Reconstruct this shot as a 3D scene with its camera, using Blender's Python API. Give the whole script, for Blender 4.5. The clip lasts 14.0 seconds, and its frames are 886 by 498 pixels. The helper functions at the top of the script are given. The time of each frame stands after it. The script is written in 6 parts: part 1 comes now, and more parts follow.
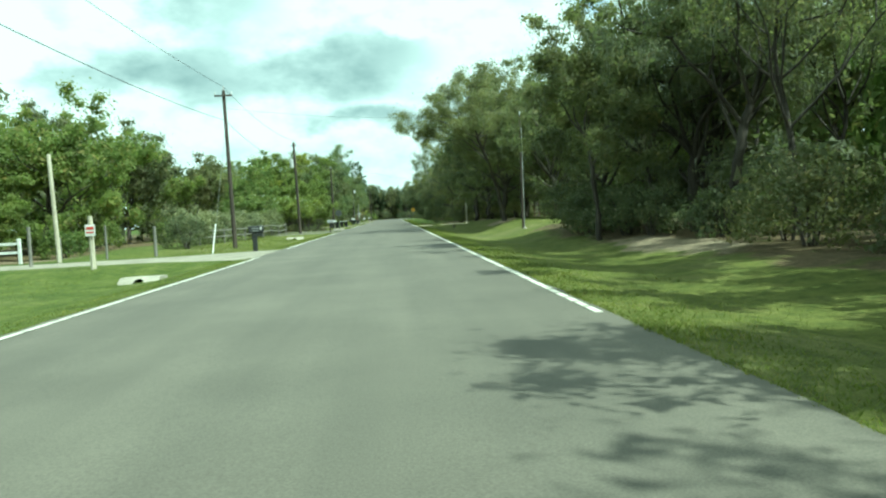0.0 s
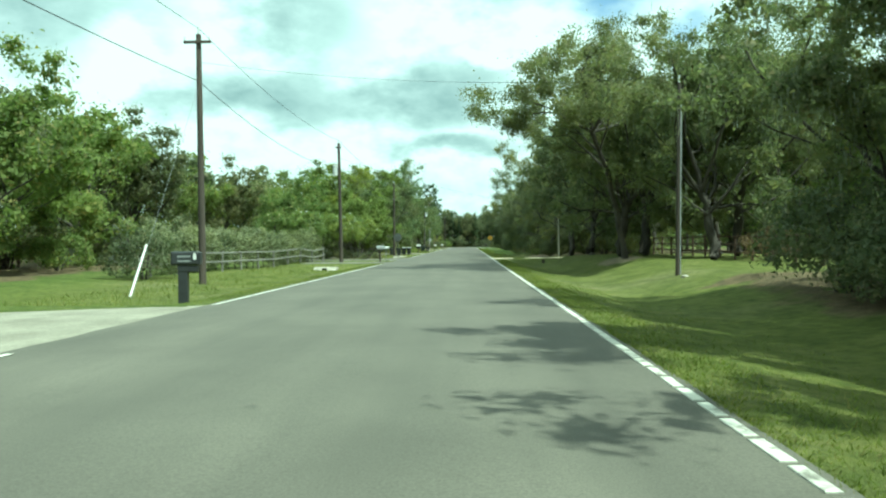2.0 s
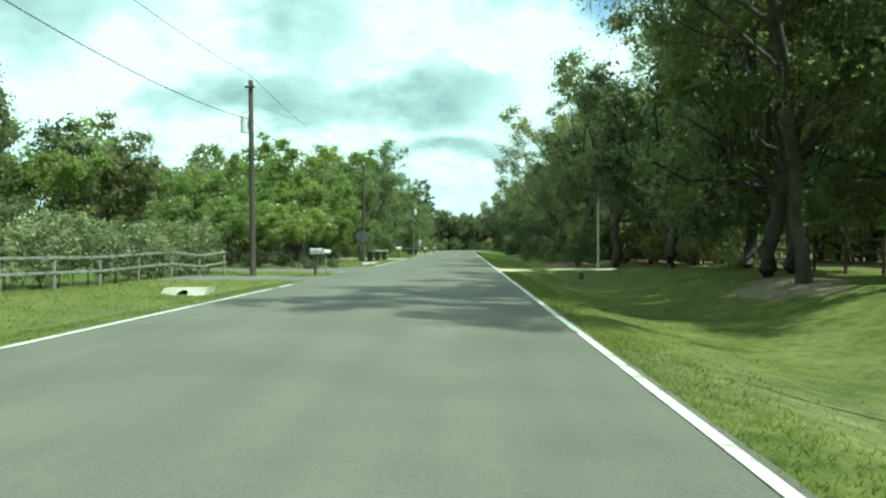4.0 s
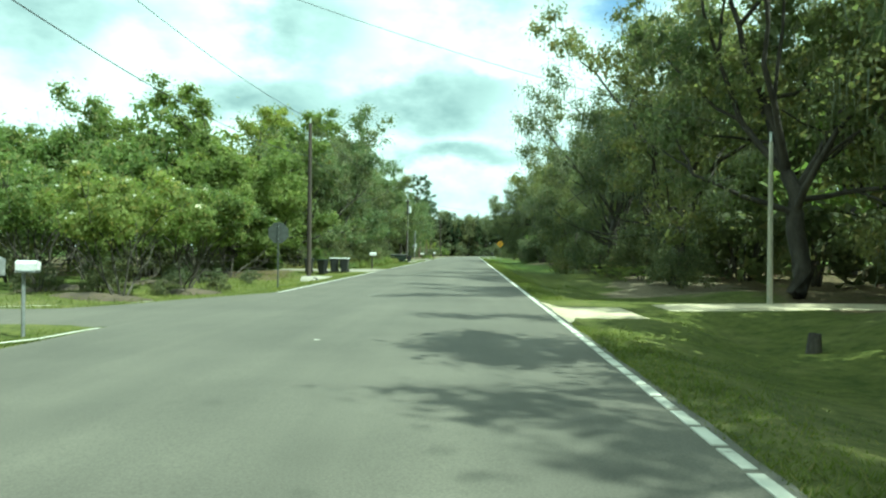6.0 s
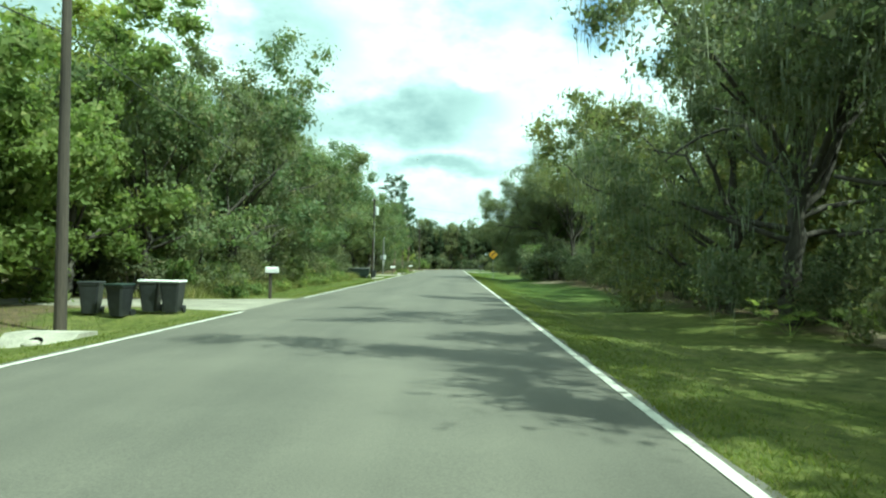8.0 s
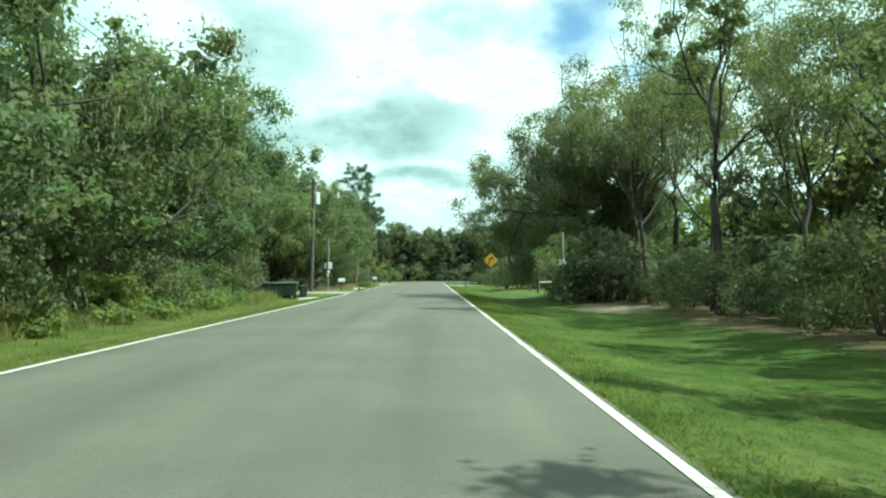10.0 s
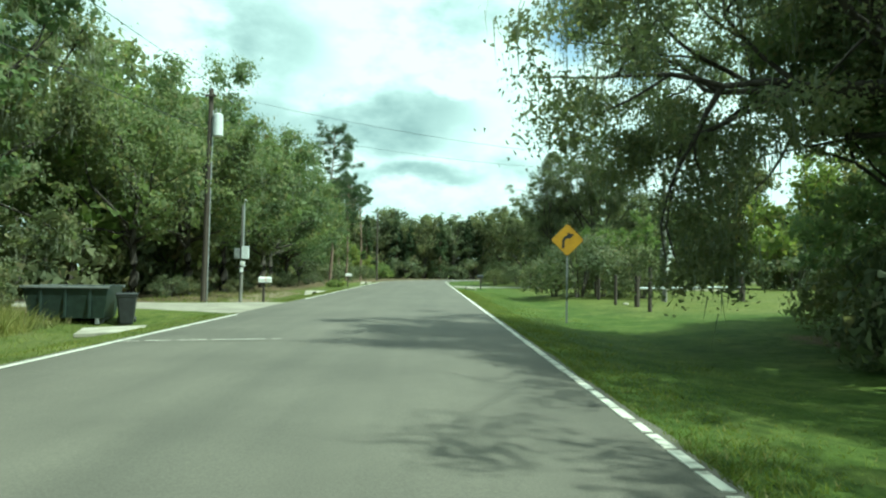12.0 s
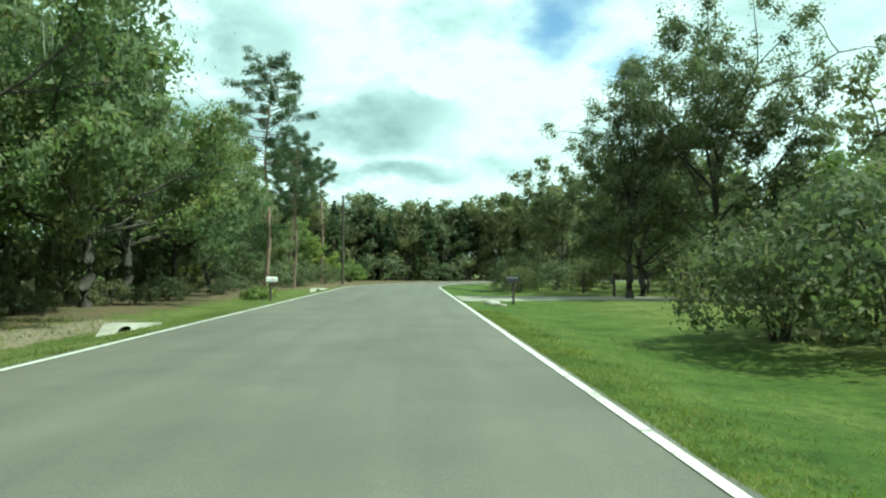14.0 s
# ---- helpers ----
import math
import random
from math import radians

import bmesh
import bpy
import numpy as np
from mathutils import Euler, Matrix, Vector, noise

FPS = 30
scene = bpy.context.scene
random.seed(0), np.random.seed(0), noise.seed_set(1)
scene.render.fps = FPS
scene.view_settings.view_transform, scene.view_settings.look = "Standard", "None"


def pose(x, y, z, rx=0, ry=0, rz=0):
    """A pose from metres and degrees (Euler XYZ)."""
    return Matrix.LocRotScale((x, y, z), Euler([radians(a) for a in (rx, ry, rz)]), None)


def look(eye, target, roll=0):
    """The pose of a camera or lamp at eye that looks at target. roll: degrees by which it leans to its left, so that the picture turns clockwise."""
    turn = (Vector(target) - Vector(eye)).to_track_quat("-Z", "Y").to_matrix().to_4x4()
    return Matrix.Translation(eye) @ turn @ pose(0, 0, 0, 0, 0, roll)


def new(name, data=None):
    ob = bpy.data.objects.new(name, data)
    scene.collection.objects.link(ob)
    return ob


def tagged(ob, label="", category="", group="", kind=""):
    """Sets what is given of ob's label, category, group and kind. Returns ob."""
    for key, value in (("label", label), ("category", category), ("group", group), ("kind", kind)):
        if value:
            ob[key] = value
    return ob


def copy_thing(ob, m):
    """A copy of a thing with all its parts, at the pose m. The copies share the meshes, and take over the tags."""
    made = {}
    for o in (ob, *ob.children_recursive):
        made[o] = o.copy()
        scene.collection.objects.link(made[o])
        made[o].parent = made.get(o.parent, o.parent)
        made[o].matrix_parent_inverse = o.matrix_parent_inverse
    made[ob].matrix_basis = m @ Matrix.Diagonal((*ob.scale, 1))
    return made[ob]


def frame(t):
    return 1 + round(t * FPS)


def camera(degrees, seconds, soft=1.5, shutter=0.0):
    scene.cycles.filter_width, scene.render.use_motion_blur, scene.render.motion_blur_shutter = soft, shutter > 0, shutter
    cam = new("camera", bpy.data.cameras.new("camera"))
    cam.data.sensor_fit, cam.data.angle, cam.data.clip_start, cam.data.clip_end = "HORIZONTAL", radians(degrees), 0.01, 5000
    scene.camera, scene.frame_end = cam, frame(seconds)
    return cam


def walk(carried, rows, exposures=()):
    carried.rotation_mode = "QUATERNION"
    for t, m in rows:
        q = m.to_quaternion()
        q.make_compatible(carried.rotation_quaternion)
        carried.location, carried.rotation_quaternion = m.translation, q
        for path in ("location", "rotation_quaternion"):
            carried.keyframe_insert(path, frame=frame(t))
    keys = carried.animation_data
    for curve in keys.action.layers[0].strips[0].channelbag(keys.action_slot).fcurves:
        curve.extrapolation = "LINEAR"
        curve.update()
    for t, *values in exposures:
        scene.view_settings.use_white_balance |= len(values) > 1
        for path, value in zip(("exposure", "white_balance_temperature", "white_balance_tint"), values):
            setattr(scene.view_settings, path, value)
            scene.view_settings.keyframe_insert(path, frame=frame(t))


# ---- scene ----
cam = camera(64.0, 14.0, 2.2)
PATH = [
    (0, (1.142, 3.745, 1.349), (1.278, 5.738, 1.247), -3.0),
    (0.5, (1.409, 7.772, 1.376), (1.456, 9.77, 1.32), -1.6),
    (1, (1.512, 12.392, 1.381), (1.527, 14.391, 1.321), -0.9),
    (1.5, (1.563, 17.413, 1.4), (1.539, 19.412, 1.369), -0.4),
    (2, (1.711, 22.578, 1.353), (1.636, 24.576, 1.337), -0.4),
    (2.5, (1.736, 28.103, 1.381), (1.666, 30.102, 1.361), -0.5),
    (3, (1.791, 33.517, 1.381), (1.73, 35.516, 1.363), -0.2),
    (5.5, (1.933, 63.357, 1.267), (1.855, 65.355, 1.271), 0.7),
    (6, (1.921, 69.352, 1.332), (1.84, 71.351, 1.338), 0.5),
    (6.5, (1.936, 75.159, 1.305), (1.859, 77.157, 1.314), 0.4),
    (7, (1.899, 81.276, 1.34), (1.833, 83.275, 1.356), 0.1),
    (7.5, (1.917, 87.425, 1.322), (1.861, 89.425, 1.347), 0.1),
    (8, (1.782, 94.043, 1.398), (1.749, 96.042, 1.439), 0.6),
    (10.5, (1.87, 129.641, 1.37), (1.907, 131.64, 1.443), 0.1),
    (11, (1.795, 136.957, 1.384), (1.833, 138.955, 1.454), 0.4),
    (11.5, (1.72, 143.861, 1.403), (1.758, 145.859, 1.469), 0.6),
    (12, (1.717, 151.007, 1.392), (1.753, 153.005, 1.454), 0.8),
    (12.5, (1.712, 158.079, 1.383), (1.742, 160.078, 1.447), 0.2),
    (13, (1.702, 165.147, 1.36), (1.726, 167.145, 1.426), -0.1),
    (13.5, (1.625, 172.362, 1.41), (1.68, 174.36, 1.472), -0.4),
    (14, (1.634, 179.736, 1.395), (1.715, 181.734, 1.455), 0.1),
]
walk(cam, [(t, look(eye, target, roll)) for t, eye, target, roll in PATH], [(0, 0.87, 5680, -26.5), (3.2, 0.84, 5650, -28.0), (5.3, 0.95, 5650, -28.0), (8.2, 1.0, 5680, -27.5), (10.3, 0.89, 5700, -25.5), (14, 0.81, 5680, -25.5)])


# ---- world, sun, exposure ----
SUN_EL, SUN_AZ = 54.0, 117.0          # degrees; azimuth from +y towards +x
sd = Vector((math.sin(radians(SUN_AZ)) * math.cos(radians(SUN_EL)), math.cos(radians(SUN_AZ)) * math.cos(radians(SUN_EL)), math.sin(radians(SUN_EL))))
sun = new("sun", bpy.data.lights.new("sun", "SUN"))
sun.data.energy, sun.data.angle, sun.data.color = 5.0, radians(0.6), (1.0, 0.95, 0.86)
sun.matrix_world = look(sd * 200, (0, 0, 0))

world = bpy.data.worlds.new("world")
scene.world = world
world.use_nodes = True
wn, wl = world.node_tree.nodes, world.node_tree.links
wn.clear()


def wnode(kind, **values):
    n = wn.new(kind)
    for key, value in values.items():
        n.inputs[key].default_value = value
    return n


sky = wn.new("ShaderNodeTexSky")
sky.sky_type, sky.sun_disc = "NISHITA", False
sky.sun_elevation, sky.sun_rotation = radians(SUN_EL), radians(SUN_AZ)
co = wn.new("ShaderNodeTexCoord")
sep = wn.new("ShaderNodeSeparateXYZ")
wl.new(co.outputs["Generated"], sep.inputs[0])


def wmath(op, a, b=None):
    n = wn.new("ShaderNodeMath")
    n.operation = op
    for i, v in enumerate((a, b)):
        if v is None:
            continue
        if isinstance(v, (int, float)):
            n.inputs[i].default_value = v
        else:
            wl.new(v, n.inputs[i])
    return n.outputs[0]


# broken cloud, laid out by compass and height: the way is bent by noise, so that each bank frays
az = wmath("ARCTAN2", sep.outputs[0], sep.outputs[1])
up = wmath("ARCSINE", sep.outputs[2])
comb = wn.new("ShaderNodeCombineXYZ")
wl.new(wmath("MULTIPLY", az, 57.3), comb.inputs[0])
wl.new(wmath("MULTIPLY", up, 57.3), comb.inputs[1])


def wvec(op, a, b=None, c=None):
    n = wn.new("ShaderNodeVectorMath")
    n.operation = op
    for i, v in enumerate((a, b, c)):
        if v is None:
            continue
        if isinstance(v, tuple):
            n.inputs[i].default_value = v
        else:
            wl.new(v, n.inputs[i])
    return n


flat = wvec("MULTIPLY", comb.outputs[0], (0.11, 0.19, 1.0)).outputs[0]
fray = wnode("ShaderNodeTexNoise", Scale=1.6, Detail=5.0, Roughness=0.55)
wl.new(flat, fray.inputs["Vector"])
bent = wvec("ADD", wvec("MULTIPLY", wvec("SUBTRACT", fray.outputs["Color"], (0.5, 0.5, 0.5)).outputs[0], (9.0, 5.5, 0.0)).outputs[0], comb.outputs[0]).outputs[0]


def bank(azimuth, height, wide, tall, amount):
    """A soft patch of cloud tone round a compass direction, in degrees."""
    far = wvec("LENGTH", wvec("MULTIPLY_ADD", bent, (1 / wide, 1 / tall, 0.0), (-azimuth / wide, -height / tall, 0.0)).outputs[0]).outputs["Value"]
    m = wn.new("ShaderNodeMapRange")
    m.interpolation_type = "SMOOTHSTEP"
    for key, v in (("From Min", 1.5), ("From Max", 0.15), ("To Min", 0.0), ("To Max", amount)):
        m.inputs[key].default_value = v
    wl.new(far, m.inputs["Value"])
    return m.outputs[0]


GREY_BANKS = [(-3.0, 11.9, 6.6, 2.6, 0.85), (1.2, 14.2, 2.2, 0.8, -0.6), (-1.2, 7.8, 5.4, 1.0, 0.85), (7.0, 9.0, 3.6, 1.2, 0.4), (3.0, 19.3, 6.0, 2.0, 0.42), (-16.5, 11.3, 7.5, 2.0, 0.85),
              (-13.5, 17.2, 4.8, 3.8, 0.62), (-32.0, 16.5, 8.0, 3.8, 0.7), (-26.5, 14.0, 2.6, 2.4, -0.5), (27.0, 17.0, 9.0, 4.0, 0.4), (14.0, 11.0, 4.0, 1.6, 0.35), (-8.0, 24.0, 3.0, 3.0, -0.3), (0.0, 4.0, 40.0, 2.2, 0.22)]
grain = wnode("ShaderNodeTexNoise", Scale=3.2, Detail=6.0, Roughness=0.55)
wl.new(flat, grain.inputs["Vector"])
tone = wmath("MULTIPLY", wmath("SUBTRACT", grain.outputs[0], 0.5), 0.95)
for row in GREY_BANKS:
    tone = wmath("ADD", tone, bank(*row))
ctone = wn.new("ShaderNodeValToRGB")
el = ctone.color_ramp.elements
el[0].position, el[0].color = 0.0, (0.93, 1.0, 0.98, 1)
el[1].position, el[1].color = 1.0, (0.33, 0.42, 0.43, 1)
mid = el.new(0.45)
mid.color = (0.60, 0.69, 0.69, 1)
wl.new(tone, ctone.inputs[0])
gap = bank(11.3, 19.4, 3.6, 2.9, 1.0)
for row in ((17.5, 15.6, 2.4, 1.6, 0.7), (15.5, 22.0, 3.0, 1.5, 0.8), (-31.0, 7.0, 4.0, 1.6, 0.35), (60.0, 40.0, 14.0, 8.0, 0.8), (-90.0, 50.0, 20.0, 9.0, 0.8), (170.0, 45.0, 22.0, 10.0, 0.8)):
    gap = wmath("ADD", gap, bank(*row))
gap = wmath("MINIMUM", gap, 1.0)
CLOUD_GAIN, SKY_GAIN = 0.74, 0.115
skyb = wnode("ShaderNodeBackground", Strength=SKY_GAIN)
wl.new(sky.outputs[0], skyb.inputs["Color"])
cloudb = wnode("ShaderNodeBackground", Strength=CLOUD_GAIN)
wl.new(ctone.outputs[0], cloudb.inputs["Color"])
wmix = wn.new("ShaderNodeMixShader")
wl.new(gap, wmix.inputs[0])
wl.new(cloudb.outputs[0], wmix.inputs[1])
wl.new(skyb.outputs[0], wmix.inputs[2])
wout = wn.new("ShaderNodeOutputWorld")
wl.new(wmix.outputs[0], wout.inputs[0])


# ---- materials ----
def material(name, rough=0.8, metal=0.0):
    m = bpy.data.materials.new(name)
    m.use_nodes = True
    b = m.node_tree.nodes["Principled BSDF"]
    b.inputs["Roughness"].default_value, b.inputs["Metallic"].default_value = rough, metal
    return m, m.node_tree.nodes, m.node_tree.links, b


def ramp(nodes, links, fac, stops):
    r = nodes.new("ShaderNodeValToRGB")
    e = r.color_ramp.elements
    while len(e) < len(stops):
        e.new(0.5)
    for i, (p, c) in enumerate(stops):
        e[i].position, e[i].color = p, (*c, 1)
    links.new(fac, r.inputs[0])
    return r.outputs[0]


def noise_tex(nodes, links, vec, scale, detail=4.0, rough=0.55):
    n = nodes.new("ShaderNodeTexNoise")
    n.inputs["Scale"].default_value, n.inputs["Detail"].default_value, n.inputs["Roughness"].default_value = scale, detail, rough
    if vec is not None:
        links.new(vec, n.inputs["Vector"])
    return n.outputs[0]


def mixc(nodes, links, fac, a, b, kind="MIX"):
    n = nodes.new("ShaderNodeMix")
    n.data_type, n.blend_type = "RGBA", kind
    for i, v in ((0, fac), (6, a), (7, b)):
        if isinstance(v, (int, float)):
            n.inputs[i].default_value = v
        elif isinstance(v, tuple):
            n.inputs[i].default_value = (*v, 1)
        else:
            links.new(v, n.inputs[i])
    return n.outputs[2]


def bump(nodes, links, bsdf, height, strength, distance):
    n = nodes.new("ShaderNodeBump")
    n.inputs["Strength"].default_value, n.inputs["Distance"].default_value = strength, distance
    links.new(height, n.inputs["Height"])
    links.new(n.outputs[0], bsdf.inputs["Normal"])


def mottled(name, a, b, scale=6.0, fine=60.0, rough=0.8, metal=0.0, relief=0.3, depth=0.01, stretch=(1, 1, 1)):
    """A plain surface in two tones, with coarse stains and fine grain."""
    m, n, l, p = material(name, rough, metal)
    c = n.new("ShaderNodeTexCoord")
    mp = n.new("ShaderNodeMapping")
    mp.inputs["Scale"].default_value = stretch
    l.new(c.outputs["Object"], mp.inputs[0])
    big = noise_tex(n, l, mp.outputs[0], scale)
    small = noise_tex(n, l, mp.outputs[0], fine, 3.0)
    base = ramp(n, l, big, [(0.32, a), (0.68, b)])
    grain = ramp(n, l, small, [(0.3, (0.72, 0.72, 0.72)), (0.7, (1.12, 1.12, 1.12))])
    l.new(mixc(n, l, 1.0, base, grain, "MULTIPLY"), p.inputs["Base Color"])
    bump(n, l, p, small, relief, depth)
    return m


def leafy(name, dark, light, dry=None, gloss=0.5, through_light=0.35):
    """Leaves: tone varies leaf by leaf and tree by tree, and some light passes through."""
    m, n, l, p = material(name, gloss)
    geo = n.new("ShaderNodeNewGeometry")
    info = n.new("ShaderNodeObjectInfo")
    p.inputs["Specular IOR Level"].default_value = 0.2
    mid_d = tuple(0.72 * i + 0.28 * j for i, j in zip(dark, light))
    mid_l = tuple(0.22 * i + 0.78 * j for i, j in zip(dark, light))
    leaf = ramp(n, l, geo.outputs["Random Per Island"], [(0.0, mid_d), (0.8, mid_l)] + ([(0.985, dry)] if dry else []))
    c = n.new("ShaderNodeTexCoord")
    bough = ramp(n, l, noise_tex(n, l, c.outputs["Object"], 0.7, 3.0), [(0.34, (0.74, 0.78, 0.78)), (0.5, (1.0, 1.0, 1.0)), (0.66, (1.24, 1.2, 1.08))])
    base = mixc(n, l, 1.0, leaf, bough, "MULTIPLY")
    tree = ramp(n, l, info.outputs["Random"], [(0.0, (0.82, 0.86, 0.84)), (0.5, (1.0, 1.0, 1.0)), (1.0, (1.2, 1.1, 0.95))])
    col = mixc(n, l, 1.0, base, tree, "MULTIPLY")
    l.new(col, p.inputs["Base Color"])
    t = n.new("ShaderNodeBsdfTranslucent")
    l.new(mixc(n, l, 1.0, col, (1.12, 1.25, 0.8), "MULTIPLY"), t.inputs["Color"])
    mx = n.new("ShaderNodeMixShader")
    mx.inputs[0].default_value = through_light
    l.new(p.outputs[0], mx.inputs[1])
    l.new(t.outputs[0], mx.inputs[2])
    l.new(mx.outputs[0], n["Material Output"].inputs[0])
    return m


def asphalt_material():
    m, n, l, p = material("asphalt", 0.82)
    c = n.new("ShaderNodeTexCoord")
    v = c.outputs["Object"]
    st = n.new("ShaderNodeMapping")
    st.inputs["Scale"].default_value = (0.9, 0.05, 1)
    l.new(v, st.inputs[0])
    lanes = noise_tex(n, l, st.outputs[0], 1.1, 4.0)
    blot = noise_tex(n, l, v, 0.45, 5.0)
    fine = noise_tex(n, l, v, 55.0, 3.0, 0.7)
    a = ramp(n, l, lanes, [(0.3, (0.075, 0.069, 0.054)), (0.7, (0.104, 0.095, 0.074))])
    b = ramp(n, l, blot, [(0.35, (0.86, 0.86, 0.86)), (0.65, (1.1, 1.1, 1.1))])
    g = ramp(n, l, fine, [(0.3, (0.7, 0.7, 0.7)), (0.72, (1.3, 1.3, 1.3))])
    col = mixc(n, l, 1.0, mixc(n, l, 1.0, a, b, "MULTIPLY"), g, "MULTIPLY")
    vor = n.new("ShaderNodeTexVoronoi")
    vor.feature = "DISTANCE_TO_EDGE"
    vor.inputs["Scale"].default_value = 0.28
    wob = n.new("ShaderNodeVectorMath")
    wob.operation = "ADD"
    wn2 = n.new("ShaderNodeTexNoise")
    wn2.inputs["Scale"].default_value = 1.6
    l.new(v, wn2.inputs["Vector"])
    l.new(v, wob.inputs[0])
    l.new(wn2.outputs["Color"], wob.inputs[1])
    l.new(wob.outputs[0], vor.inputs["Vector"])
    crack = ramp(n, l, vor.outputs[0], [(0.0, (0.62, 0.62, 0.62)), (0.006, (1, 1, 1))])
    l.new(mixc(n, l, 0.22, col, mixc(n, l, 1.0, col, crack, "MULTIPLY")), p.inputs["Base Color"])
    bump(n, l, p, fine, 0.35, 0.006)
    return m


def ground_material():
    m, n, l, p = material("grass_ground", 0.95)
    c = n.new("ShaderNodeTexCoord")
    v = c.outputs["Object"]
    big = noise_tex(n, l, v, 0.11, 5.0)
    mid_ = noise_tex(n, l, v, 0.7, 5.0, 0.6)
    fine = noise_tex(n, l, v, 26.0, 5.0, 0.75)
    grass = ramp(n, l, mid_, [(0.28, (0.074, 0.085, 0.021)), (0.52, (0.106, 0.114, 0.030)), (0.74, (0.147, 0.142, 0.053))])
    dry = ramp(n, l, mid_, [(0.3, (0.092, 0.096, 0.037)), (0.7, (0.180, 0.164, 0.084))])
    litter = ramp(n, l, fine, [(0.3, (0.045, 0.035, 0.02)), (0.7, (0.15, 0.115, 0.065))])
    a = mixc(n, l, ramp(n, l, big, [(0.5, (0, 0, 0)), (0.68, (0.8, 0.8, 0.8))]), grass, dry)
    lush = ramp(n, l, mid_, [(0.28, (0.033, 0.059, 0.009)), (0.5, (0.056, 0.084, 0.016)), (0.74, (0.092, 0.111, 0.028))])
    at3 = n.new("ShaderNodeAttribute")
    at3.attribute_name = "lush"
    a = mixc(n, l, at3.outputs["Fac"], a, lush)
    at = n.new("ShaderNodeAttribute")
    at.attribute_name = "litter"
    ad = n.new("ShaderNodeMath")
    ad.operation = "MULTIPLY_ADD"
    l.new(mid_, ad.inputs[0])
    ad.inputs[1].default_value = 1.6
    ad.inputs[2].default_value = -0.8
    sm = n.new("ShaderNodeMath")
    sm.operation = "ADD"
    l.new(ad.outputs[0], sm.inputs[0])
    l.new(at.outputs["Fac"], sm.inputs[1])
    f = ramp(n, l, sm.outputs[0], [(0.4, (0, 0, 0)), (0.65, (1, 1, 1))])
    b = mixc(n, l, f, a, litter)
    at2 = n.new("ShaderNodeAttribute")
    at2.attribute_name = "bare"
    sm2 = n.new("ShaderNodeMath")
    sm2.operation = "ADD"
    l.new(ad.outputs[0], sm2.inputs[0])
    l.new(at2.outputs["Fac"], sm2.inputs[1])
    soil = ramp(n, l, fine, [(0.3, (0.125, 0.098, 0.064)), (0.7, (0.235, 0.198, 0.138))])
    b = mixc(n, l, ramp(n, l, sm2.outputs[0], [(0.42, (0, 0, 0)), (0.6, (1, 1, 1))]), b, soil)
    g = ramp(n, l, fine, [(0.25, (0.6, 0.6, 0.6)), (0.75, (1.3, 1.3, 1.3))])
    tufts = noise_tex(n, l, v, 3.4, 6.0, 0.7)
    g2 = ramp(n, l, tufts, [(0.34, (0.58, 0.66, 0.6)), (0.5, (1.0, 1.0, 1.0)), (0.68, (1.34, 1.26, 1.3))])
    b = mixc(n, l, 1.0, b, g2, "MULTIPLY")
    l.new(mixc(n, l, 1.0, b, g, "MULTIPLY"), p.inputs["Base Color"])
    p.inputs["Specular IOR Level"].default_value = 0.12
    bump(n, l, p, fine, 0.7, 0.04)
    return m


def paint_material():
    m, n, l, p = material("road_paint", 0.65)
    c = n.new("ShaderNodeNewGeometry")
    wear = noise_tex(n, l, c.outputs["Position"], 3.2, 6.0, 0.7)
    l.new(ramp(n, l, wear, [(0.34, (0.13, 0.12, 0.10)), (0.46, (0.47, 0.455, 0.39)), (0.8, (0.62, 0.605, 0.53))]), p.inputs["Base Color"])
    return m


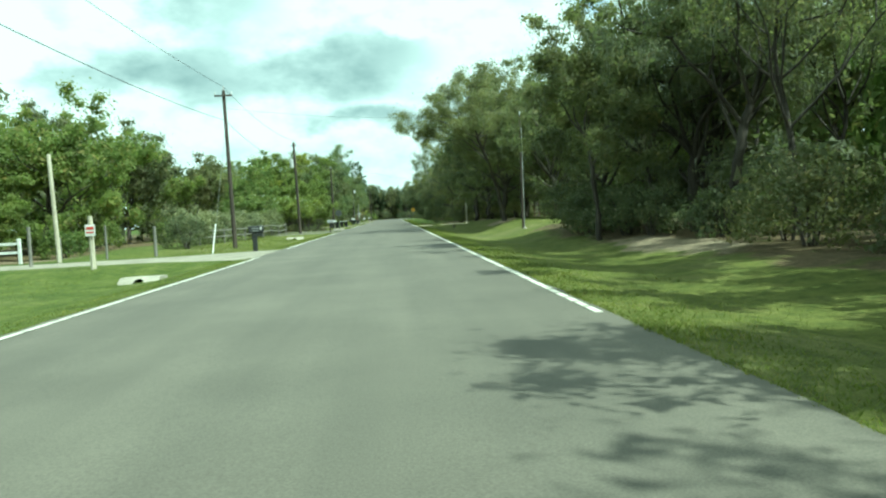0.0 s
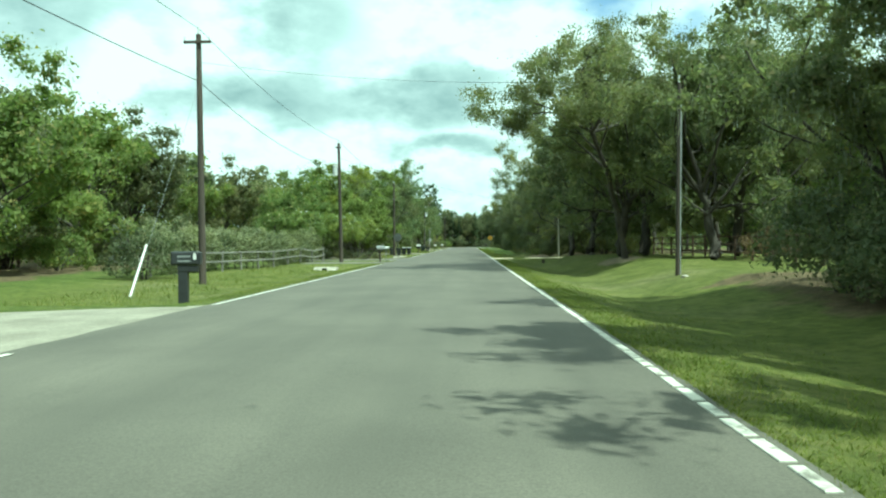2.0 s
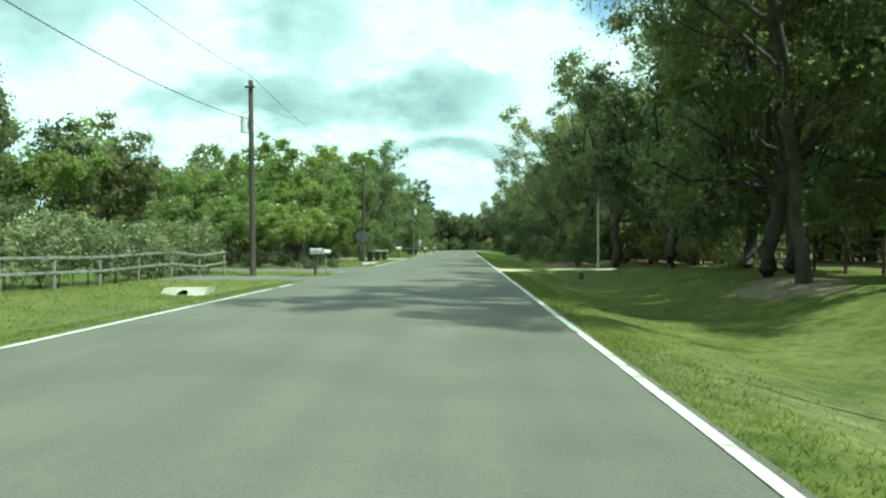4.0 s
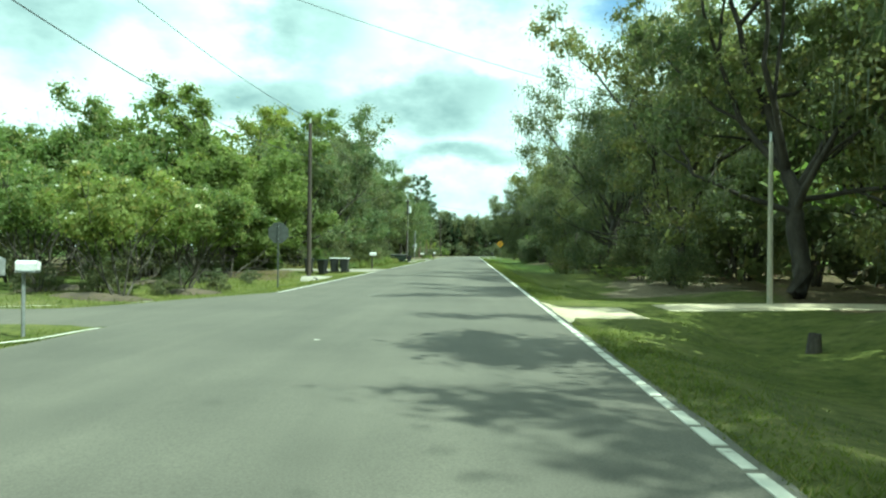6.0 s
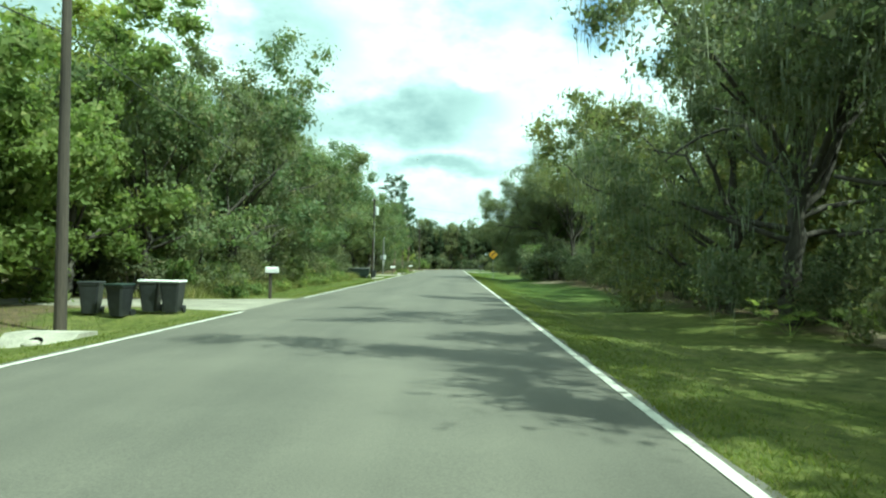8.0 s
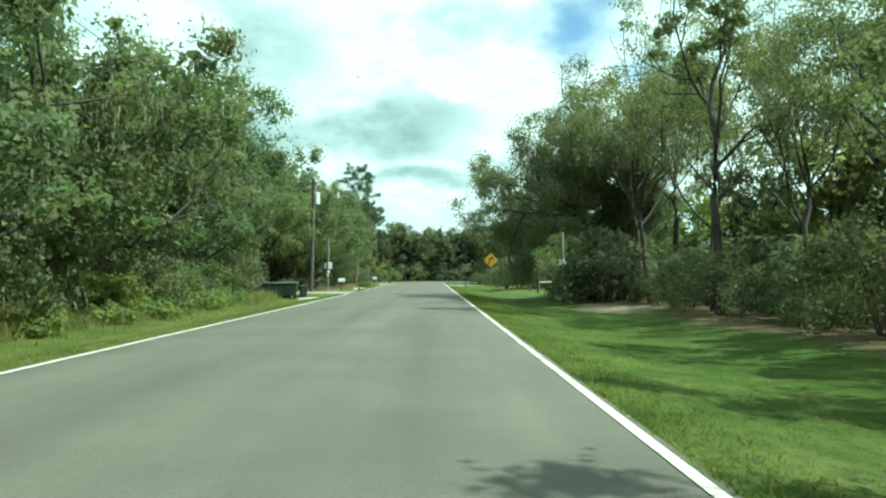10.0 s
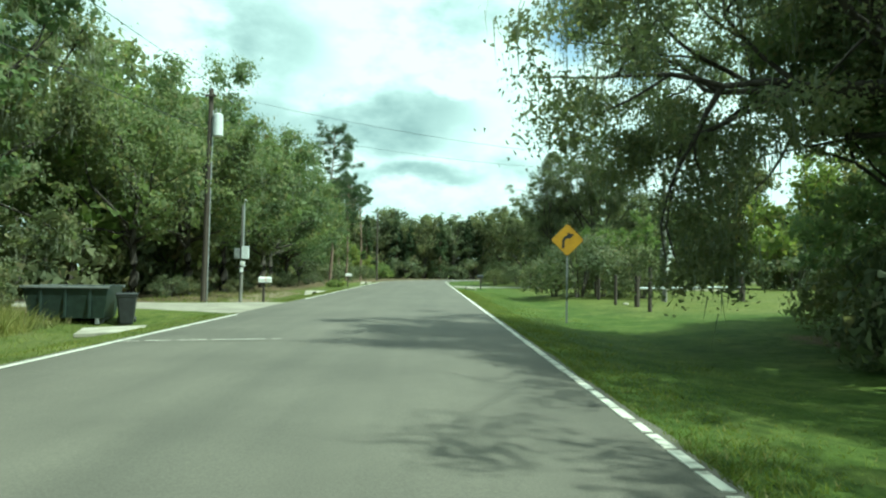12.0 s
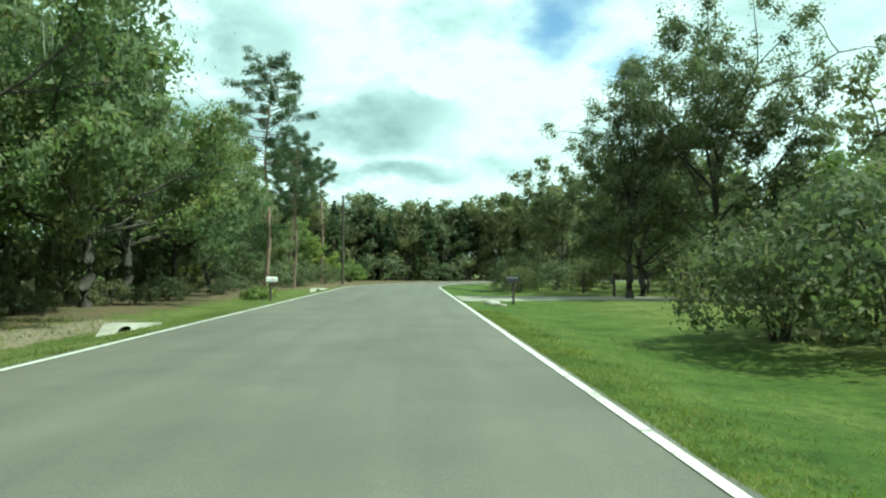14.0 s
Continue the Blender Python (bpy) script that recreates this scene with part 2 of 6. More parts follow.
M = {
    "asphalt": asphalt_material(),
    "ground": ground_material(),
    "paint": paint_material(),
    "sand": mottled("pale_sand", (0.38, 0.325, 0.215), (0.52, 0.455, 0.315), 1.2, 25, 0.95, relief=0.6, depth=0.02),
    "gravel_drive": mottled("driveway_gravel", (0.17, 0.155, 0.12), (0.28, 0.26, 0.205), 0.9, 18, 0.95, relief=0.6, depth=0.03),
    "concrete": mottled("weathered_concrete", (0.22, 0.205, 0.165), (0.39, 0.365, 0.30), 2.2, 40, 0.9, relief=0.3),
    "dark_hole": mottled("pipe_inside", (0.02, 0.02, 0.018), (0.05, 0.045, 0.04), 4, 40, 0.9),
    "pole_wood": mottled("creosoted_pole_wood", (0.03, 0.023, 0.018), (0.07, 0.055, 0.042), 2.0, 30, 0.9, relief=0.6, stretch=(1, 1, 0.12)),
    "grey_wood": mottled("weathered_grey_wood", (0.11, 0.105, 0.092), (0.225, 0.215, 0.19), 3.0, 40, 0.9, relief=0.6, stretch=(1, 1, 0.15)),
    "pale_wood": mottled("bleached_post_wood", (0.34, 0.31, 0.24), (0.52, 0.48, 0.38), 3.0, 40, 0.9, relief=0.6, stretch=(1, 1, 0.15)),
    "brown_wood": mottled("brown_stained_wood", (0.06, 0.035, 0.025), (0.13, 0.075, 0.05), 3.0, 30, 0.8, relief=0.5),
    "white_paint": mottled("white_paint", (0.56, 0.56, 0.54), (0.72, 0.72, 0.70), 3.0, 30, 0.55, relief=0.1),
    "galvanized": mottled("galvanized_steel", (0.42, 0.43, 0.44), (0.60, 0.61, 0.62), 8, 80, 0.45, 0.8, relief=0.1),
    "dull_metal": mottled("dull_grey_metal", (0.20, 0.21, 0.21), (0.30, 0.31, 0.31), 8, 80, 0.6, 0.5, relief=0.1),
    "grey_box": mottled("grey_enamel", (0.45, 0.47, 0.47), (0.60, 0.62, 0.62), 6, 60, 0.5, relief=0.1),
    "black_plastic": mottled("black_plastic", (0.012, 0.013, 0.014), (0.028, 0.03, 0.032), 5, 60, 0.5, relief=0.15),
    "green_plastic": mottled("dark_green_plastic", (0.012, 0.022, 0.018), (0.025, 0.04, 0.034), 5, 60, 0.5, relief=0.15),
    "sign_back": mottled("dull_sign_back", (0.06, 0.066, 0.064), (0.10, 0.11, 0.105), 6, 60, 0.6, 0.3, relief=0.1),
    "sign_yellow": mottled("sign_yellow", (0.40, 0.215, 0.012), (0.49, 0.275, 0.018), 5, 60, 0.45, relief=0.05),
    "sign_black": mottled("sign_black", (0.015, 0.015, 0.015), (0.03, 0.03, 0.03), 5, 60, 0.5, relief=0.05),
    "sign_red": mottled("sign_red", (0.45, 0.04, 0.03), (0.55, 0.06, 0.05), 5, 60, 0.5, relief=0.05),
    "wire": mottled("wire_black", (0.015, 0.015, 0.015), (0.03, 0.03, 0.03), 5, 60, 0.6, relief=0.05),
    "bark": mottled("oak_bark", (0.032, 0.027, 0.021), (0.085, 0.073, 0.058), 3.0, 22, 0.95, relief=1.0, depth=0.04, stretch=(1, 1, 0.3)),
    "pine_bark": mottled("pine_bark", (0.10, 0.065, 0.045), (0.23, 0.16, 0.12), 3.0, 18, 0.95, relief=1.0, depth=0.04, stretch=(1, 1, 0.35)),
    "leaf_oak": leafy("live_oak_leaves", (0.124, 0.138, 0.072), (0.205, 0.218, 0.114), (0.24, 0.21, 0.12), 0.65, 0.55),
    "leaf_deep": leafy("deep_green_leaves", (0.094, 0.128, 0.066), (0.165, 0.205, 0.108), (0.21, 0.2, 0.11), 0.65, 0.5),
    "leaf_mid": leafy("broad_leaves", (0.110, 0.155, 0.052), (0.195, 0.240, 0.085), (0.27, 0.245, 0.10), 0.65, 0.55),
    "leaf_light": leafy("bright_leaves", (0.135, 0.173, 0.050), (0.240, 0.275, 0.094), (0.32, 0.31, 0.13), 0.65, 0.55),
    "leaf_pine": leafy("pine_needles", (0.036, 0.056, 0.030), (0.075, 0.105, 0.050), None, 0.6, 0.35),
    "leaf_hedge": leafy("hedge_leaves", (0.095, 0.112, 0.058), (0.25, 0.262, 0.155), (0.32, 0.30, 0.19), 0.5, 0.4),
    "leaf_dry": leafy("withered_leaves", (0.13, 0.085, 0.055), (0.24, 0.165, 0.105), None, 0.8, 0.4),
    "leaf_dull": leafy("dull_olive_leaves", (0.082, 0.098, 0.054), (0.140, 0.154, 0.086), (0.19, 0.17, 0.10), 0.65, 0.45),
    "leaf_grey": leafy("olive_leaves", (0.115, 0.132, 0.072), (0.195, 0.205, 0.118), (0.24, 0.21, 0.13), 0.65, 0.5),
    "moss": leafy("grey_moss", (0.155, 0.168, 0.125), (0.25, 0.26, 0.195), None, 0.9, 0.35),
    "petal": leafy("white_petals", (0.62, 0.6, 0.55), (0.8, 0.78, 0.74), None, 0.7, 0.3),
    "dry_blade": leafy("long_grass_blades", (0.14, 0.155, 0.05), (0.23, 0.23, 0.09), (0.34, 0.30, 0.16), 0.7, 0.5),
    "blade": leafy("grass_blades", (0.098, 0.125, 0.026), (0.155, 0.178, 0.045), (0.21, 0.19, 0.085), 0.6, 0.5),
}




# brown mulch, with the shade under the myrtles put into its dark tones
def shaded_mulch_material():
    m, n, l, p = material("shaded_mulch", 0.95)
    c = n.new("ShaderNodeTexCoord")
    v = c.outputs["Object"]
    a = ramp(n, l, noise_tex(n, l, v, 1.6, 4.0), [(0.35, (0.045, 0.036, 0.026)), (0.65, (0.09, 0.07, 0.048))])
    b = ramp(n, l, noise_tex(n, l, v, 38.0, 3.0, 0.7), [(0.3, (0.5, 0.5, 0.5)), (0.72, (1.5, 1.45, 1.35))])
    l.new(mixc(n, l, 1.0, a, b, "MULTIPLY"), p.inputs["Base Color"])
    return m


M["shaded_mulch"] = shaded_mulch_material()

# ---- builders ----
def mesh_object(name, verts, faces, mat, parent=None, label="", smooth=False):
    me = bpy.data.meshes.new(name)
    me.from_pydata([tuple(v) for v in verts] if not isinstance(verts, np.ndarray) else verts.tolist(), [], faces if not isinstance(faces, np.ndarray) else faces.tolist())
    me.materials.append(mat)
    if smooth:
        me.shade_smooth()
    ob = new(name, me)
    if parent is not None:
        ob.parent = parent
    if label:
        ob["label"] = label
    return ob


def part(name, bm, mat, parent, label="", smooth=False):
    me = bpy.data.meshes.new(name)
    bm.to_mesh(me)
    bm.free()
    me.materials.append(mat)
    if smooth:
        me.shade_smooth()
    ob = new(name, me)
    if parent is not None:
        ob.parent = parent
    if label:
        ob["label"] = label
    return ob


def thing(name, x, y, z, rz=0.0, label="", category="", group=""):
    e = new(name)
    e.matrix_basis = pose(x, y, z, 0, 0, rz)
    return tagged(e, label, category, group)


def box(bm, cx, cy, cz, sx, sy, sz, bevel=0.0, m=None):
    r = bmesh.ops.create_cube(bm, size=1.0)
    vs = r["verts"]
    bmesh.ops.scale(bm, vec=(sx, sy, sz), verts=vs)
    bmesh.ops.translate(bm, vec=(cx, cy, cz), verts=vs)
    if bevel:
        es = list({e for v in vs for e in v.link_edges})
        vs = bmesh.ops.bevel(bm, geom=es, offset=bevel, segments=2, profile=0.5, affect="EDGES")["verts"]
    if m is not None:
        bmesh.ops.transform(bm, matrix=m, verts=[v for v in bm.verts if v in set(vs)])
    return vs


def rod(bm, a, b, r0, r1=None, sides=10, caps=True):
    """A tapered rod from a to b."""
    a, b = Vector(a), Vector(b)
    r1 = r0 if r1 is None else r1
    q = (b - a).to_track_quat("Z", "Y").to_matrix()
    rings = []
    for c, r in ((a, r0), (b, r1)):
        rings.append([bm.verts.new(c + q @ Vector((r * math.cos(2 * math.pi * i / sides), r * math.sin(2 * math.pi * i / sides), 0))) for i in range(sides)])
    for i in range(sides):
        j = (i + 1) % sides
        bm.faces.new((rings[0][i], rings[0][j], rings[1][j], rings[1][i]))
    if caps:
        bm.faces.new(rings[0][::-1])
        bm.faces.new(rings[1])


def tube_rows(paths, sides):
    """Verts and faces of tapered tubes along lists of (point, radius)."""
    V, Fc = [], []
    for path in paths:
        base = len(V)
        for i, (p, r) in enumerate(path):
            a = path[max(i - 1, 0)][0]
            b = path[min(i + 1, len(path) - 1)][0]
            d = Vector(b) - Vector(a)
            q = d.to_track_quat("Z", "Y").to_matrix() if d.length > 1e-6 else Matrix.Identity(3)
            for k in range(sides):
                an = 2 * math.pi * k / sides
                V.append(Vector(p) + q @ Vector((r * math.cos(an), r * math.sin(an), 0)))
        for i in range(len(path) - 1):
            for k in range(sides):
                k2 = (k + 1) % sides
                Fc.append((base + i * sides + k, base + i * sides + k2, base + (i + 1) * sides + k2, base + (i + 1) * sides + k))
    return V, Fc


# ---- the road's line and the lie of the land ----
X0, HALF, BEND_Y, BEND_R, BEND_A = -0.21, 4.14, 236.0, 42.0, radians(84)
BX = X0 + BEND_R * (1 - math.cos(BEND_A))
BY = BEND_Y + BEND_R * math.sin(BEND_A)


def road_point(s):
    """A point of the centre line at s metres along y, and its heading."""
    if s <= BEND_Y:
        return X0, s, 0.0
    a = (s - BEND_Y) / BEND_R
    if a < BEND_A:
        return X0 + BEND_R * (1 - math.cos(a)), BEND_Y + BEND_R * math.sin(a), a
    e = s - BEND_Y - BEND_R * BEND_A
    return BX + e * math.sin(BEND_A), BY + e * math.cos(BEND_A), BEND_A


def road_off(x, y):
    """How far to the right of the centre line a place lies (negative: to the left)."""
    if y <= BEND_Y:
        return x - X0
    dx, dy = X0 + BEND_R - x, y - BEND_Y
    if dx > 0 and math.atan2(dy, dx) < BEND_A:
        return BEND_R - math.hypot(dx, dy)
    return (x - BX) * math.cos(BEND_A) - (y - BY) * math.sin(BEND_A)


def ease(a, b, v):
    t = min(max((v - a) / (b - a), 0.0), 1.0)
    return t * t * (3 - 2 * t)


def lie(x, y):
    """Height of the ground."""
    o = road_off(x, y)
    d = abs(o) - HALF
    if d < 0:
        return -0.02 - 0.06 * ease(0.3, 0.8, -d)
    n = noise.noise((x * 0.22, y * 0.13, 0.0)) * 0.5 + noise.noise((x * 0.7, y * 0.6, 3.0)) * 0.18
    deep, rise = (0.36, 0.16) if o < 0 else (0.22, 0.24)
    if o > 0:
        k = (0.25 + 0.75 * ease(32, 46, y)) * (1 - ease(84, 100, y))
        deep, rise = deep + 0.20 * k, rise + 0.52 * k
    z = -0.03 - deep * ease(0.2, 2.8, d) + rise * ease(3.0, 7.4, d)
    if o > 0 and 55 < y < 82:
        z += 0.1 * ease(4.0, 8.0, d) * ease(55, 62, y) * (1 - ease(76, 82, y))
    z += n * 0.32 * ease(0.8, 6.0, d)
    for a, b, c, e in DRIVES:
        if a - 1.5 < x < b + 1.5:
            k = ease(c - 2.2, c - 0.2, y) * (1 - ease(e + 0.2, e + 2.2, y)) * ease(a - 1.5, a, x) * (1 - ease(b, b + 1.5, x))
            z += (-0.04 - z) * k
    return z


# x0, x1, y0, y1 of the driveways: raised over the swale and free of grass
DRIVES = [(-31, -4, 31.0, 38.5), (-10.5, -4, 72.2, 76.0), (-20, -4, 81.4, 85.0), (-6.2, -4, 84.5, 88.5), (-4.8, -4, 88.0, 91.2), (-24, -4, 114.4, 121.5), (-27, -4, 173.6, 181.0), (3.7, 5.8, 83.0, 89.2), (6.0, 34, 86.2, 89.4), (3.7, 30, 212.4, 219.0)]


def free_of_drives(x, y):
    return not any(a - 0.2 < x < b + 0.2 and c - 0.3 < y < d + 0.3 for a, b, c, d in DRIVES)


# ---- ground, road and driveways ----
def ground_sheet():
    fx = list(np.arange(-40.0, 40.01, 0.8))
    fy = list(np.arange(-24.0, 320.01, 1.1))
    xs = [-3000, -1200, -500, -220, -110, -60] + fx + [60, 110, 220, 500, 1200, 3000]
    ys = [-3000, -1200, -400, -150, -60] + fy + [350, 420, 600, 1200, 3000]
    V = [(x, y, lie(x, y) if abs(x) < 200 and -200 < y < 500 else 0.0) for y in ys for x in xs]
    w = len(xs)
    Fc = [(j * w + i, j * w + i + 1, (j + 1) * w + i + 1, (j + 1) * w + i) for j in range(len(ys) - 1) for i in range(w - 1)]
    ob = mesh_object("ground", V, Fc, M["ground"], smooth=True)
    at = ob.data.attributes.new("litter", "FLOAT", "POINT")
    vals = []
    for x, y, z in V:
        o = road_off(x, y)
        d = abs(o) - HALF
        if o > 0:
            edge = 4.6 if y < 46 else 26.0 if y < 84 else 6.0 if y < 105 else 5.2 if y < 168 else 60.0
        else:
            edge = 15.0 if y < 84 else 22.0 if y < 108 else 3.9
        vals.append(0.75 * ease(edge - 1.0, edge + 2.0, d) * (1 - ease(50, 70, d)))
    at.data.foreach_set("value", vals)
    rich = ob.data.attributes.new("lush", "FLOAT", "POINT")
    rich.data.foreach_set("value", [0.15 + (0.8 * ease(112, 132, y) * (1 - 0.8 * ease(7, 11, x) * ease(174, 180, y)) if x > 0 else 0.45 * (1 - ease(38, 46, y)) + 0.35 * ease(120, 140, y) + 0.5 * ease(-12, -16, x)) if abs(x) < 200 else 0.5 for x, y, z in V])
    bare = ob.data.attributes.new("bare", "FLOAT", "POINT")
    spots = [(10.5, 100.0, 3.2, 7.5), (12.5, 108.0, 3.0, 4.0), (9.8, 152.5, 2.2, 5.0), (8.6, 97.0, 2.2, 2.6), (10.0, 26.0, 1.6, 6.0), (10.5, 64.0, 1.6, 3.0), (-8.6, 199.0, 1.6, 8.0), (-8.0, 190.0, 1.4, 3.0), (-8.8, 118.0, 2.0, 4.0), (-21.0, 48.0, 7.0, 0.9), (-8.6, 79.4, 2.6, 0.5), (-9.0, 84.2, 3.0, 0.5)]
    bare.data.foreach_set("value", [max([0.85 * (1 - ease(0.5, 1.15, math.hypot((x - cx) / rx, (y - cy) / ry))) for cx, cy, rx, ry in spots] + [0.0]) if abs(x) < 30 else 0.0 for x, y, z in V])
    return tagged(ob, "mown green and yellowing roadside grass with leaf litter under trees", "ground", kind="structure")


def ribbon(name, off_a, off_b, s0, s1, z, mat, step=2.0, wobble=0.0):
    ss = np.arange(s0, s1 + 0.01, step)
    V, Fc = [], []
    for i, s in enumerate(ss):
        x, y, a = road_point(float(s))
        for k, o in enumerate((off_a, (off_a + off_b) / 2, off_b)):
            w = wobble * noise.noise((float(s) * 0.9, k * 7.0, 1.0)) if k != 1 else 0.0
            crown = 0.05 * (1 - (min(abs(o), HALF) / HALF) ** 2)
            V.append((x + (o + w) * math.cos(a), y - (o + w) * math.sin(a), z + crown))
        if i:
            b = 3 * i
            Fc += [(b - 3, b - 2, b + 1, b), (b - 2, b - 1, b + 2, b + 1)]
    return mesh_object(name, V, Fc, mat)


ground_sheet()
road = ribbon("road", 0.12 - HALF, HALF - 0.15, -60, 460, 0.0, M["asphalt"], 0.5, 0.07)
tagged(road, "worn grey two lane asphalt road between white edge lines", "road", kind="structure")


def paint_blocks():
    """Three low blocks of thick paint with chamfered rims."""
    made = []
    for w, h in ((0.105, 0.475), (0.098, 0.45), (0.11, 0.49)):
        me = bpy.data.meshes.new("paint_block")
        v = [(sx * w / 2 * f, sy * h / 2 * g, z) for z, f, g in ((-0.01, 1.0, 1.0), (0.008, 1.0, 1.0), (0.012, 0.86, 0.96)) for sx, sy in ((-1, -1), (1, -1), (1, 1), (-1, 1))]
        f = [(8, 9, 10, 11)] + [(a + i, a + (i + 1) % 4, a + 4 + (i + 1) % 4, a + 4 + i) for a in (0, 4) for i in range(4)]
        me.from_pydata(v, [], f)
        me.materials.append(M["paint"])
        made.append(me)
    return made


BLOCKS = paint_blocks()


def edge_line(off, spans, label):
    """White edge line: whole stretches, and stretches of short raised blocks with gaps."""
    V, Fc, blocks_at = [], [], []

    def strip(s0, s1, w):
        k = max(1, int((s1 - s0) / 2.0))
        for i in range(k):
            a, b = s0 + (s1 - s0) * i / k, s0 + (s1 - s0) * (i + 1) / k
            n0 = len(V)
            for s in (a, b):
                x, y, h = road_point(s)
                j = 0.012 * noise.noise((s * 0.7, off, 2.0))
                crown = 0.05 * (1 - (abs(off) / HALF) ** 2)
                for o in (off + j - w / 2, off + j + w / 2):
                    V.append((x + o * math.cos(h), y - o * math.sin(h), 0.009 + crown))
            Fc.append((n0, n0 + 1, n0 + 3, n0 + 2))

    for s0, s1, blocks in spans:
        if not blocks:
            strip(s0, s1, 0.11)
            continue
        s = s0
        while s < s1:
            blocks_at.append(s + 0.24)
            s += 0.56
    ob = mesh_object("edge_line", V, Fc, M["paint"])
    crown = 0.05 * (1 - (abs(off) / HALF) ** 2)
    for i, s in enumerate(blocks_at):
        block = new("paint_block", BLOCKS[i % 3])
        block.parent = ob
        block.matrix_basis = pose(X0 + off + 0.012 * noise.noise((s * 0.7, off, 2.0)), s, crown, 0, 0, 2.0 * noise.noise((s * 3.0, 4.0, off)))
    return tagged(ob, label, "road marking", kind="structure")


edge_line(3.64 - X0, [(-60, 0, False), (12.4, 48, True), (48, 62, False), (62, 92, True), (92, 132, False), (132, 176, True), (176, 330, False)], "worn white edge line broken into short raised blocks")
edge_line(-4.02 - X0, [(-60, 31.2, False), (38.2, 66.4, False), (67.3, 69.0, False), (91.0, 113.5, False), (121.5, 172.3, False), (184.0, 330, False)], "thin white edge line, worn through at driveways")


def cross_mark(x0, y0, x1, y1, pieces):
    V, Fc = [], []
    d = Vector((x1 - x0, y1 - y0, 0))
    u = d.normalized()
    nrm = Vector((-u.y, u.x, 0)) * 0.035
    for a, b in pieces:
        n0 = len(V)
        for f, sg in ((a, -1), (a, 1), (b, 1), (b, -1)):
            p = Vector((x0, y0, 0)) + d * f + nrm * sg
            V.append((p.x, p.y, 0.012 + 0.05 * (1 - (abs(p.x - X0) / HALF) ** 2)))
        Fc.append((n0, n0 + 1, n0 + 2, n0 + 3))
    return tagged(mesh_object("cross_line", V, Fc, M["paint"]), "thin broken white line laid across the asphalt", "road marking", kind="structure")


def driveway(x_road, x_far, y0, y1, mat, label, flare=1.2, far=None, bend=0.0):
    """A driveway that meets the road with flared corners and follows the ground."""
    n, k = 26, 16
    V, Fc = [], []
    f0, f1 = far if far else (y0 + flare, y1 - flare)
    for i in range(n + 1):
        t = i / n
        x = x_road + (x_far - x_road) * t
        e = ease(0, 0.22, t)
        a, b = y0 + (f0 - y0) * e + bend * t * t, y1 + (f1 - y1) * e + bend * t * t
        for j in range(k + 1):
            y = a + (b - a) * j / k
            w = (0.25 * noise.noise((x * 0.8, y * 0.5, 5.0)) + 0.2 * noise.noise((x * 2.7, y, 8.0))) if j in (0, k) else 0.0
            x = x_road + (x_far - x_road) * t
            if i == n:
                x += 0.45 * noise.noise((y * 1.1, 3.0, 2.0)) * (1 if x_far > 0 else -1)
            d = abs(x - X0) - HALF
            e2 = ease(0.0, 0.6, d)
            sunk = 0.06 if j in (0, k) or i == n or (i == 0 and d > 0.6) else 0.0
            V.append((x, y + w, -0.012 * (1 - e2) + (lie(x, y + w) + 0.035 - sunk) * e2))
        if i:
            for j in range(k):
                p = i * (k + 1) + j
                Fc.append((p - k - 1, p - k, p + 1, p))
    ob = mesh_object("driveway", V, Fc, mat, smooth=True)
    return tagged(ob, label, "driveway", kind="structure")


driveway(-4.22, -30, 31.0, 38.5, M["gravel_drive"], "grey gravel driveway with pale edges", 2.0)
driveway(-4.0, -10.5, 71.4, 76.6, M["asphalt"], "worn grey asphalt driveway mouth before a grass island", 0.6, (72.6, 75.8))
driveway(-4.0, -20, 81.3, 91.5, M["asphalt"], "worn grey asphalt driveway curving off past two mailboxes", 3.0, (81.6, 84.6))
driveway(-4.22, -24, 114.4, 121.5, M["gravel_drive"], "pale gravel driveway beside the wheeled bins", 1.6)
driveway(-4.22, -26, 173.6, 181.2, M["gravel_drive"], "grey beige gravel driveway beside the utility pole", 2.6, (175.6, 179.4))
driveway(3.75, 5.6, 83.0, 88.5, M["sand"], "bright pale sand apron of a driveway", 0.6, (84.2, 86.9))
driveway(6.2, 34, 86.2, 88.3, M["sand"], "pale sand track leading into the trees", 0.3, (87.4, 89.3), -1.0)
driveway(3.87, 30, 212.4, 219.0, M["gravel_drive"], "grey gravel driveway crossing the grass", 1.2)



def drive_line(points, wide, label):
    """A worn white line that leaves the road's edge and follows a driveway's kerbless side."""
    V, Fc = [], []
    ps = [Vector((x, y, 0)) for x, y in points]
    k = 6
    for a, b in zip(ps, ps[1:]):
        u = (b - a).normalized()
        side = Vector((-u.y, u.x, 0)) * wide / 2
        n0 = len(V)
        for i in range(k + 1):
            c = a.lerp(b, i / k)
            for sg in (-1, 1):
                p = c + side * sg * (0.8 + 0.5 * noise.noise((c.x * 2.0, c.y * 2.0, sg)))
                e2 = ease(0.0, 0.6, abs(p.x - X0) - HALF)
                V.append((p.x, p.y, 0.012 * (1 - e2) + (lie(p.x, p.y) + 0.05) * e2))
        Fc += [(n0 + 2 * i, n0 + 2 * i + 1, n0 + 2 * i + 3, n0 + 2 * i + 2) for i in range(k)]
    return tagged(mesh_object("drive_line", V, Fc, M["paint"]), label, "road marking", kind="structure")


drive_line(((-6.9, 74.6), (-5.9, 76.1), (-4.85, 78.2), (-4.35, 79.4), (-4.25, 80.9)), 0.12, "thin white line round the tip of a grass island")
